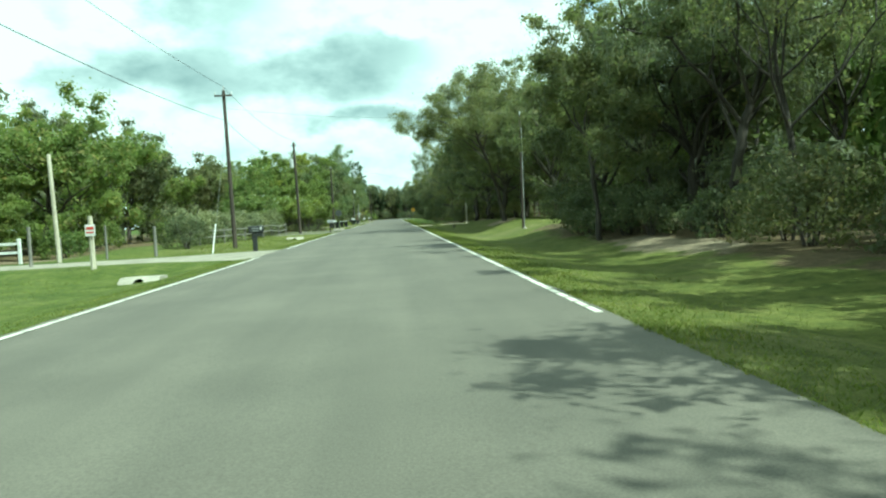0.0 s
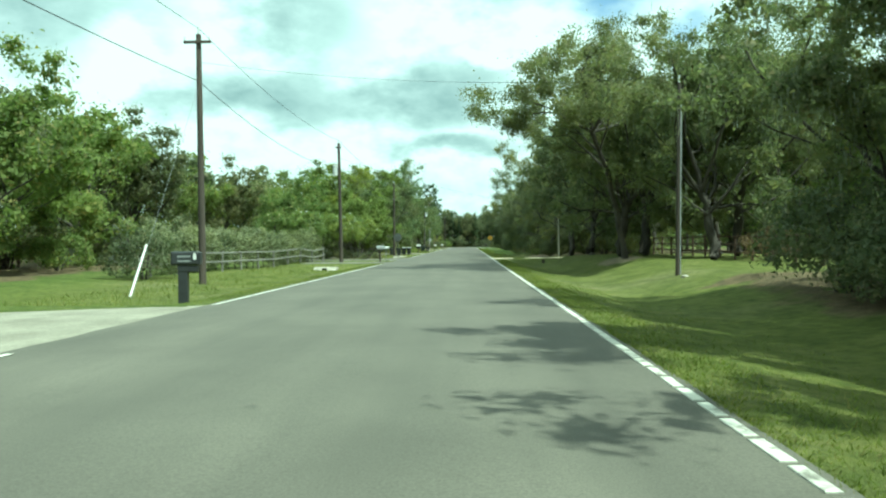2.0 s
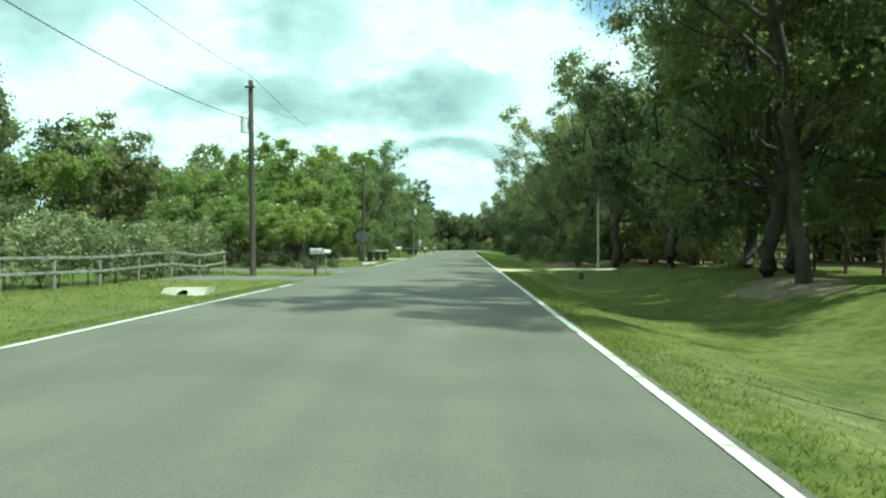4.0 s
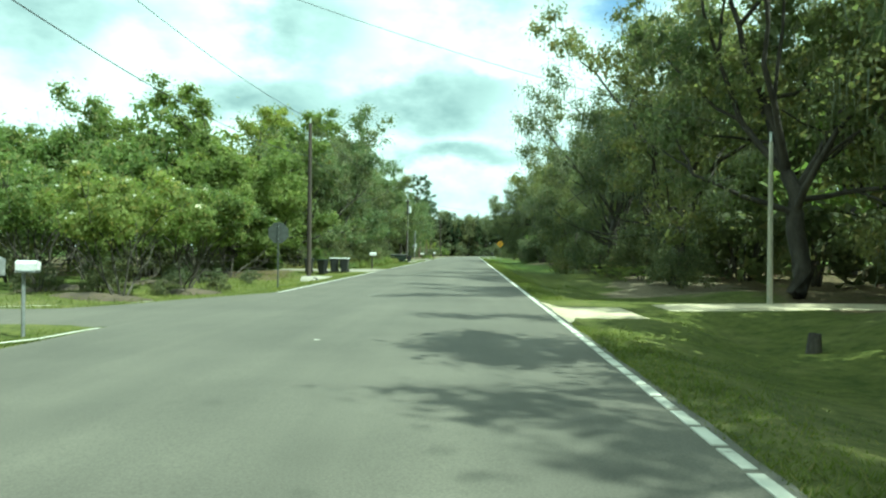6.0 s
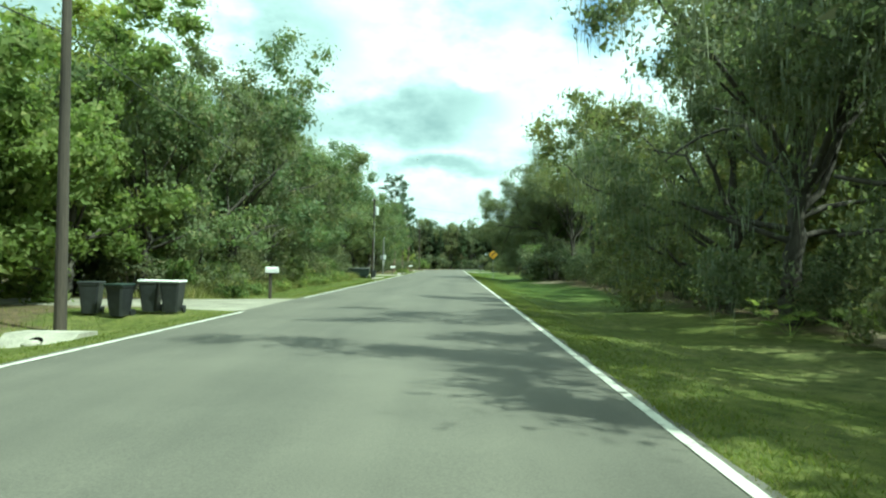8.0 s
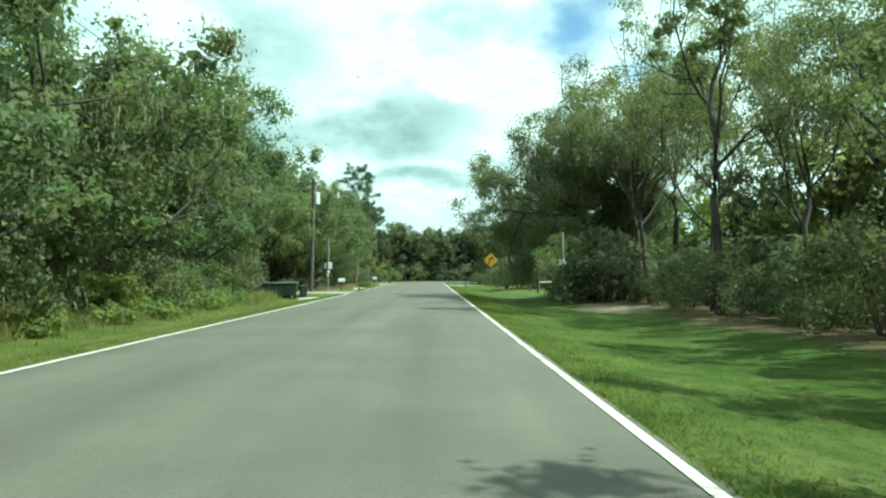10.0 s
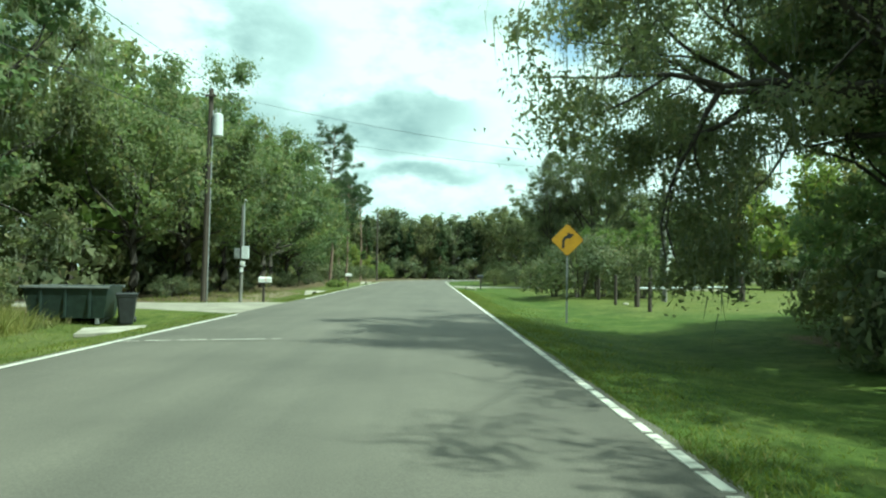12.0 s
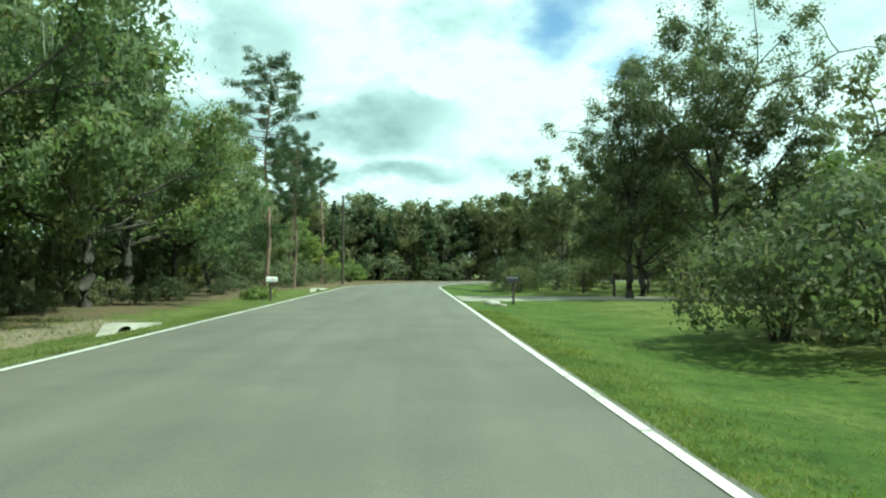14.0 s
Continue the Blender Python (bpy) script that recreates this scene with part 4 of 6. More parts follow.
# ---- wood on the road's right-hand side ----
reseed(21)
KINDS_R = [oak_a, tall_b, airy, oak_b, bare_tree, thin_oak, airy, mossy_oak]
for i, y in enumerate(np.arange(2.0, 36.0, 4.2)):
    put(KINDS_R[i % 8], 12.6 + 1.6 * rng.random(), float(y) + rng.random() * 1.5, 0.85 + 0.2 * rng.random())
for i, y in enumerate(np.arange(-12.0, 48.0, 7.0)):
    put((back_a, back_b)[i % 2] if y < 16 else thin_oak, 18.5 + 3 * rng.random(), float(y) + 2 * rng.random(), 0.85 + 0.2 * rng.random())
for i, y in enumerate(np.arange(-12.0, 170.0, 7.0)):
    put((back_a, back_b if y < 110 else back_c)[i % 2], (25.5 if y < 50 or y > 112 else 32.0) + 3 * rng.random(), float(y) + 2 * rng.random(), 1.05 + 0.25 * rng.random())
# a guessed tree, added only for the shade it casts on the road
put(tall_b, 9.3, 31.4, 0.74, 40)
put(oak_b, 12.5, 39.6, 0.82, 30)
# added mostly out of view, to throw shade over the road's start
put(oak_b, 11.7, 4.6, 0.95, 10)
put(mossy_oak, 14.4, 33.0, 0.95, 80)
put(bush_c, 10.5, 39.6, 0.9)
put(bush_c, 11.2, 37.4, 0.8)
for y in np.arange(-6.0, 38.0, 3.2):
    put((bush_b, bush_c, bush_b, bush_c)[int(y) % 4], 10.2 + 2.2 * rng.random(), float(y) + rng.random(), 0.7 + 0.4 * rng.random())
for y in np.arange(6.0, 36.0, 7.0):
    put(bush_far, 14.5 + 3 * rng.random(), float(y) + 2 * rng.random(), 1.2 + 0.4 * rng.random())
# behind the brown fence
reseed(22)
for i, y in enumerate(np.arange(50.0, 112.0, 4.8)):
    put((tall_b, back_b, tall_a, back_a)[i % 4], 32.0 + 5 * rng.random(), float(y) + 2 * rng.random(), 1.0 + 0.25 * rng.random())
for i, y in enumerate(np.arange(46.0, 112.0, 5.0)):
    put(bush_far, 36.0 + 4 * rng.random(), float(y) + 2 * rng.random(), 1.5 + 0.4 * rng.random())
put(dry_bush, 17.0, 59.5, 0.85)
put(lean_oak, 10.7, 63.8, 0.82, 0)
put(oak_a, 11.0, 66.8, 0.95, 300)
put(dark_oak, 11.2, 77.2, 1.12, 140)
put(oak_a, 14.8, 61.0, 1.0, 120)
put(thin_oak, 19.6, 63.0, 1.15, 10)
put(oak_a, 18.4, 71.0, 1.1, 200)
put(tall_b, 15.8, 80.5, 1.0, 200)
put(oak_a, 15.4, 79.4, 1.05, 20)
put(oak_a, 18.2, 67.0, 1.1, 250)
put(oak_a, 13.6, 70.8, 1.1, 60)
for x, y, k, s in ((11.4, 90.2, oak_a, 1.04), (16.5, 91.0, oak_b, 1.1), (17.6, 84.6, oak_b, 1.2), (11.6, 106.4, mossy_oak, 1.08), (10.6, 100.2, oak_a, 1.05), (17.5, 95.2, tall_b, 1.05), (10.3, 112.0, mossy_oak, 1.1), (20.0, 101.5, back_b, 1.1), (11.0, 119.0, oak_b, 1.05), (16.5, 118.0, back_a, 1.1),
                   (13.2, 126.5, oak_b, 0.85), (18.5, 126.0, back_c, 1.05), (14.4, 134.0, oak_b, 0.82), (19.0, 135.5, back_a, 0.75), (14.4, 141.0, thin_oak, 0.9), (18.5, 144.0, back_c, 0.7), (12.2, 148.0, bare_tree, 1.0), (13.8, 145.0, thin_oak, 0.85),
                   (13.8, 153.0, thin_oak, 0.95), (12.4, 156.5, thin_oak, 1.05), (13.2, 160.4, thin_oak, 1.1), (15.6, 162.0, bare_tree, 1.05), (19.0, 152.0, back_a, 0.7), (21.0, 138.0, back_a, 1.1), (21.0, 122.0, back_b, 1.1), (20.5, 111.0, back_a, 1.15), (21.0, 163.0, back_c, 0.8), (13.5, 163.5, thin_oak, 0.85)):
    put(k, x, y, s)
for y in np.arange(97.0, 160.0, 3.1):
    put((bush_b, bush_c, bush_c, bush_b)[int(y) % 4], (9.9 if y < 118 else 11.0) + 2.0 * rng.random(), float(y) + rng.random(), 0.55 + 0.45 * rng.random())
for y in np.arange(95.0, 165.0, 4.5):
    put(bush_far, 14.5 + 4 * rng.random(), float(y), 1.4 + 0.4 * rng.random())
for x, y in ((8.7, 104.6), (8.9, 106.5), (9.2, 108.4), (8.5, 110.0), (9.6, 103.5), (9.0, 112.2), (10.2, 100.6)):
    put(palmetto, x + 0.8, y, 0.55 + 0.25 * rng.random())
put(bush_b, 10.6, 157.5, 1.55)
put(bush_b, 11.2, 160.0, 1.75)
put(bush_b, 9.4, 162.6, 0.6)
put(bush_b, 12.4, 163.0, 1.7)
put(road_oak, 11.0, 163.4, 1.08, 0)
put(wall_oak, 15.0, 168.5, 0.8)
put(wall_oak, 13.4, 165.4, 0.84, 200)
for x, y, sz in ((13.0, 168.4, 1.15), (14.6, 171.6, 1.25), (17.0, 173.0, 1.3), (12.8, 163.6, 1.7), (11.2, 161.8, 1.6)):
    put(bush_b, x, y, sz)
# field edge and the bend
reseed(23)
for x, y, k, s in ((10.4, 192.0, bush_c, 1.2), (12.4, 195.0, bush_c, 1.3), (9.4, 194.6, bush_c, 0.95), (13.6, 190.6, bush_c, 1.0), (14.5, 199.0, bush_c, 1.2), (16.8, 208.5, bush_b, 1.4), (18.0, 221.0, bush_b, 1.3), (13.6, 195.5, oak_c, 0.5), (20.5, 209.0, bush_b, 1.6)):
    put(k, x, y, s)
put(field_oak, 16.0, 213.0, 1.06, 0)
put(field_oak, 12.6, 215.5, 0.86, 130)
put(dark_oak, 14.2, 218.0, 0.92)
put(dark_oak, 18.4, 212.0, 0.74)
put(dark_oak, 24.0, 214.0, 0.75)
for x, y, k, s in ((12.5, 233.0, dark_oak, 0.9), (16.5, 238.5, back_c, 0.95), (20.5, 230.0, oak_b, 0.9), (24.0, 240.0, back_c, 1.0), (15.0, 246.0, back_c, 0.8), (22.0, 252.0, back_c, 0.9), (28.0, 226.0, dark_oak, 0.8), (18.5, 225.5, wall_oak, 0.75)):
    put(k, x, y, s)
for x, y, s in ((8.8, 228.0, 0.6), (11.0, 226.5, 0.7), (9.5, 235.5, 0.8), (13.5, 228.5, 0.8), (10.5, 240.0, 0.9)):
    put(bush_c, x, y, s)
for i, x in enumerate(np.arange(30.0, 130.0, 4.2)):
    put((back_c, back_b, back_a)[i % 3], float(x), 244.0 + 9 * rng.random(), 0.8 + 0.25 * rng.random())
    put(bush_far, float(x) + 2, 241.0 + 3 * rng.random(), 1.7)
for i, x in enumerate(np.arange(34.0, 96.0, 4.4)):
    put((back_c, back_b, back_c, back_a)[i % 4], float(x), 224.0 + 8 * rng.random() - 0.1 * x, 1.05 + 0.25 * rng.random())
    put(bush_far, float(x) + 2, 220.0 + 3 * rng.random() - 0.1 * x, 1.7)
# beyond the bend
for i, x in enumerate(np.arange(-34.0, 46.0, 2.9)):
    put((conif, conif, back_c, conif, back_c)[i % 5], float(x), 290.0 + 5 * rng.random(), 1.0 + 0.3 * rng.random())
for x in np.arange(-30.0, 46.0, 3.6):
    put(back_c, float(x), 294.5 + 3 * rng.random(), 1.0 + 0.25 * rng.random())
for i, x in enumerate(np.arange(-36.0, 52.0, 4.2)):
    put((back_c, back_a)[i % 2], float(x), 299.0 + 6 * rng.random(), 1.0 + 0.2 * rng.random())
for i, x in enumerate(np.arange(-22.0, 44.0, 3.2)):
    put(bush_far, float(x), 287.0 + 4 * rng.random(), 0.7 + 1.3 * rng.random())

# ---- left-hand side ----
reseed(24)
for x, y, k, s in ((-25.5, 60.0, oak_c, 1.2), (-30.0, 58.0, oak_c, 1.1), (-31.0, 50.0, back_b, 1.2), (-30.0, 70.0, dark_oak, 1.15), (-27.0, 82.0, dark_oak, 1.15), (-22.5, 92.0, dark_oak, 0.9), (-33.0, 66.0, back_c, 1.3), (-24.5, 47.5, light_a, 0.95), (-34.0, 42.0, back_b, 1.1), (-38.0, 55.0, back_b, 1.1), (-36.0, 34.0, back_b, 1.0), (-42.0, 46.0, back_b, 1.2),
                   (-28.0, 76.0, oak_c, 1.2), (-31.0, 84.0, back_c, 1.15), (-24.5, 88.0, oak_c, 0.85), (-35.0, 94.0, back_c, 1.05), (-27.5, 97.0, back_c, 0.95), (-22.0, 106.0, oak_c, 0.95), (-31.0, 107.0, back_b, 1.1), (-38.0, 72.0, back_b, 1.1),
                   (-40.0, 98.0, back_b, 1.1), (-25.0, 116.0, oak_c, 1.05), (-36.0, 118.0, back_b, 1.1), (-30.0, 127.0, back_a, 1.05), (-44.0, 62.0, back_b, 1.1), (-45.0, 82.0, back_b, 1.15), (-46.0, 34.0, back_b, 1.1), (-44.0, 110.0, back_b, 1.1)):
    put(k, x, y, s)
put(pine_tall, -33.0, 76.0, 0.68)
for x, y, s in ((-20.5, 52.0, 0.8), (-24.0, 66.0, 1.0), (-22.0, 80.0, 1.0), (-27.0, 91.0, 1.3), (-21.0, 96.0, 1.1), (-19.5, 110.0, 1.1), (-26.0, 106.0, 1.4), (-30.0, 70.0, 1.4), (-32.0, 56.0, 1.4), (-36.0, 62.0, 1.6), (-37.0, 50.0, 1.6), (-36.0, 86.0, 1.6)):
    put((bush_a, bush_far)[int(y) % 2], x, y, s)
put(bush_c, -13.6, 55.4, 0.82, label="round clipped olive green bush beside the utility pole")
for x, y, s in ((-9.4, 91.8, 0.85), (-8.9, 95.8, 0.78), (-12.4, 99.0, 0.95), (-13.6, 94.4, 0.95), (-16.4, 97.5, 1.0), (-13.8, 105.2, 1.0), (-10.8, 102.4, 0.85), (-17.5, 104.5, 1.05), (-18.8, 93.0, 1.0), (-11.4, 108.0, 0.85)):
    put(myrtle, x, y, s)
for x, y, s in ((-8.9, 94.0, 0.3), (-10.6, 99.4, 0.35), (-9.2, 104.6, 0.35), (-14.5, 100.5, 0.6), (-17.5, 98.5, 1.1), (-16.0, 108.5, 1.0), (-13.5, 109.0, 0.8)):
    put(bush_b, x, y, s)
for x, y, k, s in ((-13.6, 113.0, light_a, 1.12), (-11.6, 118.4, light_a, 1.06), (-17.0, 111.0, light_a, 0.86), (-15.0, 120.8, light_a, 1.15), (-20.0, 116.0, back_b, 1.0), (-11.6, 124.6, wall_oak, 1.08), (-15.8, 126.6, oak_c, 1.1), (-11.6, 130.6, oak_b, 1.15),
                   (-17.0, 134.6, back_b, 1.1), (-11.8, 137.0, wall_oak, 1.22), (-12.2, 143.4, oak_b, 1.25), (-17.6, 146.6, back_b, 1.15), (-12.6, 150.0, wall_oak, 1.18), (-13.4, 156.6, oak_b, 1.05), (-13.6, 163.0, wall_oak, 1.15), (-18.8, 158.0, back_b, 1.15), (-18.8, 168.0, back_b, 1.15)):
    put(k, x, y, s)
for x, y, k, s in ((-13.8, 169.8, wall_oak, 1.2), (-17.4, 178.6, oak_a, 1.25), (-13.2, 187.0, shade_oak, 1.05), (-12.4, 192.6, shade_oak, 1.12), (-16.8, 188.0, back_b, 1.1), (-12.8, 197.6, shade_oak, 1.25), (-13.6, 204.0, shade_oak, 1.2), (-18.6, 199.6, back_b, 1.2), (-16.2, 194.0, back_a, 1.25), (-16.6, 201.4, back_b, 1.3), (-16.4, 208.0, back_a, 1.2),
                   (-12.2, 210.4, shade_oak, 1.1), (-13.0, 216.6, shade_oak, 1.05), (-18.8, 211.0, back_c, 1.05), (-12.8, 223.0, shade_oak, 0.95), (-16.6, 228.4, shade_oak, 0.98), (-13.0, 231.0, dark_oak, 0.8), (-18.6, 238.0, back_b, 0.85), (-22.6, 230.0, back_b, 0.95),
                   (-22.0, 138.0, back_b, 1.15), (-23.0, 152.0, back_a, 1.15), (-23.0, 172.0, back_b, 1.1), (-22.6, 190.0, back_a, 1.1), (-22.6, 206.0, back_b, 1.1), (-24.0, 184.0, back_b, 1.1), (-23.0, 162.0, back_b, 1.1), (-22.0, 128.0, back_b, 1.1), (-22.0, 220.0, back_b, 1.0)):
    put(k, x, y, s)
for i, y in enumerate(np.arange(123.0, 172.0, 2.7)):
    put((bush_b, bush_a, bush_c)[i % 3], -10.8 - 2.0 * rng.random(), float(y) + rng.random(), 0.6 + 0.5 * rng.random())
for i, y in enumerate(np.arange(126.0, 240.0, 4.4)):
    put(bush_far, -15.0 - 2.5 * rng.random(), float(y) + rng.random(), 1.4 + 0.5 * rng.random())
for i, y in enumerate(np.arange(187.0, 238.0, 3.0)):
    put(bush_b, -11.4 - 2.0 * rng.random(), float(y) + rng.random(), 0.4 + 0.35 * rng.random())
for x, y, s in ((-9.0, 150.6, 1.0), (-9.6, 153.4, 1.2), (-9.2, 156.6, 1.1), (-9.7, 159.6, 1.2), (-9.0, 146.6, 0.9), (-9.6, 163.2, 1.0), (-8.6, 126.8, 0.8), (-8.8, 131.0, 0.9), (-9.0, 137.0, 0.9), (-9.0, 141.6, 0.9), (-7.6, 222.6, 1.1), (-8.0, 225.0, 0.9)):
    put(scrub, x, y, s)
for x, y, k, s in ((-10.6, 239.2, pine_tall, 1.0), (-9.4, 246.0, pine_tall, 0.74), (-9.4, 266.0, pine_flat, 0.95), (-12.4, 262.0, pine_tall, 0.8), (-14.0, 270.0, pine_tall, 0.85), (-6.8, 272.0, bush_a, 1.1), (-8.4, 260.0, bush_c, 0.8), (-12.6, 254.0, wall_oak, 0.6),
                   (-15.0, 247.0, wall_oak, 0.72), (-10.4, 274.0, light_a, 0.55), (-16.0, 260.0, back_c, 0.8), (-20.0, 253.0, back_b, 0.95), (-14.0, 278.0, back_b, 0.75), (-22.0, 270.0, back_b, 0.95), (-18.0, 276.0, back_c, 0.85), (-11.0, 243.0, bush_b, 1.2), (-12.5, 268.0, bush_b, 1.5), (-10.0, 252.0, bush_b, 1.1)):
    put(k, x, y, s)


# ---- far woods behind the first trees ----
reseed(25)
def far_wood(x0, x1, y0, y1, h, n, mat, label):
    """A closed belt of distant woodland: trunks and leaf masses nobody could count."""
    C, R, paths = [], [], []
    for i in range(n):
        x, y = x0 + (x1 - x0) * rng.random(), y0 + (y1 - y0) * rng.random()
        top = h * (0.72 + 0.3 * noise.noise((x * 0.09, y * 0.09, 2.0)) + 0.12 * rng.random())
        C.append((x, y, top * rng.random() ** 0.7))
        R.append(1.7)
        if i % 9 == 0:
            paths.append([(Vector((x, y, -0.3)), 0.2), (Vector((x + rng.normal() * 0.4, y, top * 0.7)), 0.08)])
    LV, LF = leaf_cloud(np.array(C), np.array(R), 26, 0.6, 0.8, 0.7, core=5)
    V, Fc = tube_rows(paths, 4)
    base = len(V)
    ob = mesh_object("far_wood", [tuple(v) for v in V] + LV.tolist(), Fc + (LF + base).tolist(), M[mat])
    ob.data.materials.append(M["bark"])
    idx = np.zeros(len(ob.data.polygons), dtype=np.int32)
    idx[: len(Fc)] = 1
    ob.data.polygons.foreach_set("material_index", idx)
    return tagged(ob, label, "woodland", kind="stuff")


far_wood(34, 44, -20, 172, 12.5, 900, "leaf_oak", "dark closed woodland beyond the roadside trees")
far_wood(-58, -48, -20, 130, 12.5, 750, "leaf_mid", "green closed woodland beyond the lawns")
far_wood(-38, -28, 122, 320, 12.5, 900, "leaf_oak", "dark closed woodland beyond the roadside trees")
far_wood(-40, 140, 308, 318, 13.0, 900, "leaf_pine", "dark closed woodland beyond the bend")
far_wood(100, 150, 170, 310, 12.0, 600, "leaf_mid", "green woodland at the far side of the pasture")
far_wood(-48, 48, -46, -34, 12.5, 450, "leaf_oak", "dark closed woodland behind the road")


# ---- hedge, fences, gates ----
reseed(26)
def hedge_x(y):
    return -15.4 + 0.17 * (y - 58.0)


def hedge():
    """A long clipped hedge with an uneven top, made of clumps of leaves on woody stems."""
    root = thing("hedge", 0, 0, 0, label="long olive green clipped hedge behind a wooden rail fence", category="hedge")
    C, R, paths = [], [], []
    for i in range(560):
        y = 58.5 + 23.0 * rng.random()
        h = (2.3 + 0.35 * noise.noise((0, y * 0.22, 0)) + 0.5 * ease(66, 59, y)) * (0.8 + 0.34 * abs(math.sin(math.pi * y / 3.3 + 0.6 * math.sin(y * 0.4))) ** 0.7)
        x = hedge_x(y) + rng.normal() * 0.45
        C.append((x, y, lie(x, y) + 0.2 + (h - 0.3) * rng.random() ** 0.75))
        R.append(0.42)
    for y in np.arange(58.8, 81.5, 0.8):
        hx = hedge_x(float(y))
        z = lie(hx, float(y))
        paths.append([(Vector((hx, y, z - 0.1)), 0.04), (Vector((hx + rng.normal() * 0.15, y + rng.normal() * 0.1, z + 0.8)), 0.03), (Vector((hx + rng.normal() * 0.3, y + rng.normal() * 0.2, z + 1.5)), 0.01)])
    V, Fc = tube_rows(paths, 5)
    mesh_object("stem", V, Fc, M["bark"], root)
    LV, LF = leaf_cloud(np.array(C), np.array(R), 64, 0.12, 0.9, 0.6, core=4)
    mesh_object("foliage", LV, LF, M["leaf_hedge"], root)


hedge()


def post_mesh(bm, x, y, z, h, w, tilt=0.0):
    rod(bm, (x, y, z - 0.3), (x + tilt, y, z + h), w / 2 * 1.05, w / 2 * 0.92, 8)


def rail_fence(x, ys, rails, h, w, mat, label, xf=None):
    root = thing("rail_fence", x, ys[0], 0, label=label, category="fence")
    tops = []
    for y in ys:
        px = x if xf is None else xf(y)
        z = lie(px, y)
        bm = bmesh.new()
        post_mesh(bm, px - x, y - ys[0], z, h + 0.06 * rng.normal(), w, 0.03 * rng.normal())
        part("post", bm, mat, root)
        tops.append((px - x, y - ys[0], z))
    for (xa, ya, za), (xb, yb, zb) in zip(tops, tops[1:]):
        for r in rails:
            bm = bmesh.new()
            a, b = Vector((xa + w * 0.55, ya - 0.05, za + h * r)), Vector((xb + w * 0.55, yb + 0.05, zb + h * r))
            mid_p, d = (a + b) / 2, b - a
            box(bm, 0, 0, 0, 0.045, d.length, 0.09, 0.008)
            bmesh.ops.transform(bm, matrix=Matrix.Translation(mid_p) @ d.to_track_quat("Y", "Z").to_matrix().to_4x4(), verts=bm.verts)
            part("rail", bm, mat, root)
    return root


rail_fence(-14.0, [float(v) for v in np.arange(57.4, 81.5, 2.3)], (0.5, 0.93), 1.2, 0.11, M["grey_wood"], "weathered grey two rail wooden fence along the hedge", lambda y: hedge_x(y) + 1.3)
rail_fence(16.6, [float(v) for v in np.arange(53.0, 84.0, 2.5)], (0.3, 0.62, 0.95), 1.35, 0.14, M["brown_wood"], "dark brown three rail wooden fence before the wood")
rail_fence(19.5, [float(v) for v in np.arange(93.0, 116.0, 2.6)], (0.3, 0.62, 0.95), 1.35, 0.14, M["brown_wood"], "dark brown three rail wooden fence deep in shade")
rail_fence(-11.6, [float(v) for v in np.arange(140.0, 172.0, 3.0)], (0.9,), 1.2, 0.09, M["grey_wood"], "thin grey post fence in long grass before the trees")


def lone_post(x, y, h, w, mat, label, name="fence_post", tilt=0.0):
    bm = bmesh.new()
    post_mesh(bm, 0, 0, 0, h, w, tilt)
    ob = part(name, bm, mat, None)
    bv = ob.modifiers.new("soft", "BEVEL")
    bv.width, bv.segments = 0.01, 1
    ob.matrix_basis = pose(x, y, lie(x, y))
    return tagged(ob, label, "post", "roadside posts")


lone_post(-14.3, 37.6, 5.0, 0.2, M["pale_wood"], "tall bleached wooden pole standing in grass", "wooden_pole", -0.12)
lone_post(-14.0, 34.4, 1.7, 0.15, M["grey_wood"], "weathered grey wooden fence post in grass")
lone_post(-13.5, 41.0, 1.9, 0.13, M["grey_wood"], "thin weathered wooden fence post in grass")
lone_post(-10.6, 39.6, 1.6, 0.17, M["grey_wood"], "stout weathered wooden post beside the driveway")
lone_post(-17.8, 45.5, 1.3, 0.12, M["grey_wood"], "short weathered wooden fence post in grass")
for x, y, h in ((10.2, 178.2, 1.75), (10.4, 184.0, 1.4), (10.9, 189.4, 1.3), (11.6, 193.0, 1.3), (11.3, 205.0, 1.35), (12.4, 217.6, 1.3), (13.8, 219.8, 1.3), (15.6, 221.6, 1.3), (11.9, 222.4, 1.2), (16.9, 216.8, 1.3)):
    lone_post(x, y, h, 0.16, M["pole_wood"], "dark wooden fence post at the edge of the pasture")


def capped_post(x, y):
    root = thing("capped_post", x, y, lie(x, y), label="tall grey fence post with a white painted tip", category="post", group="white tipped posts")
    bm = bmesh.new()
    post_mesh(bm, 0, 0, 0, 1.75, 0.12)
    part("post", bm, M["grey_wood"], root)
    bm = bmesh.new()
    rod(bm, (0, 0, 1.74), (0, 0, 2.0), 0.07, 0.03, 8)
    part("tip", bm, M["white_paint"], root, "white painted tip")


capped_post(-12.6, 76.9)
capped_post(-11.6, 80.2)


def warning_post():
    root = thing("warning_post", -10.0, 30.8, lie(-10.0, 30.8), label="wooden post carrying a small white and red notice", category="sign")
    bm = bmesh.new()
    post_mesh(bm, 0, 0, 0, 1.95, 0.2)
    part("post", bm, M["pale_wood"], root)
    bm = bmesh.new()
    box(bm, 0.02, -0.125, 1.42, 0.36, 0.02, 0.42, 0.006)
    part("notice", bm, M["white_paint"], root, "small white notice board")
    for z, h in ((1.5, 0.1), (1.34, 0.05)):
        bm = bmesh.new()
        box(bm, 0.02, -0.139, z, 0.27, 0.008, h)
        part("lettering_bar", bm, M["sign_red"], root, "red lettering bar")


warning_post()


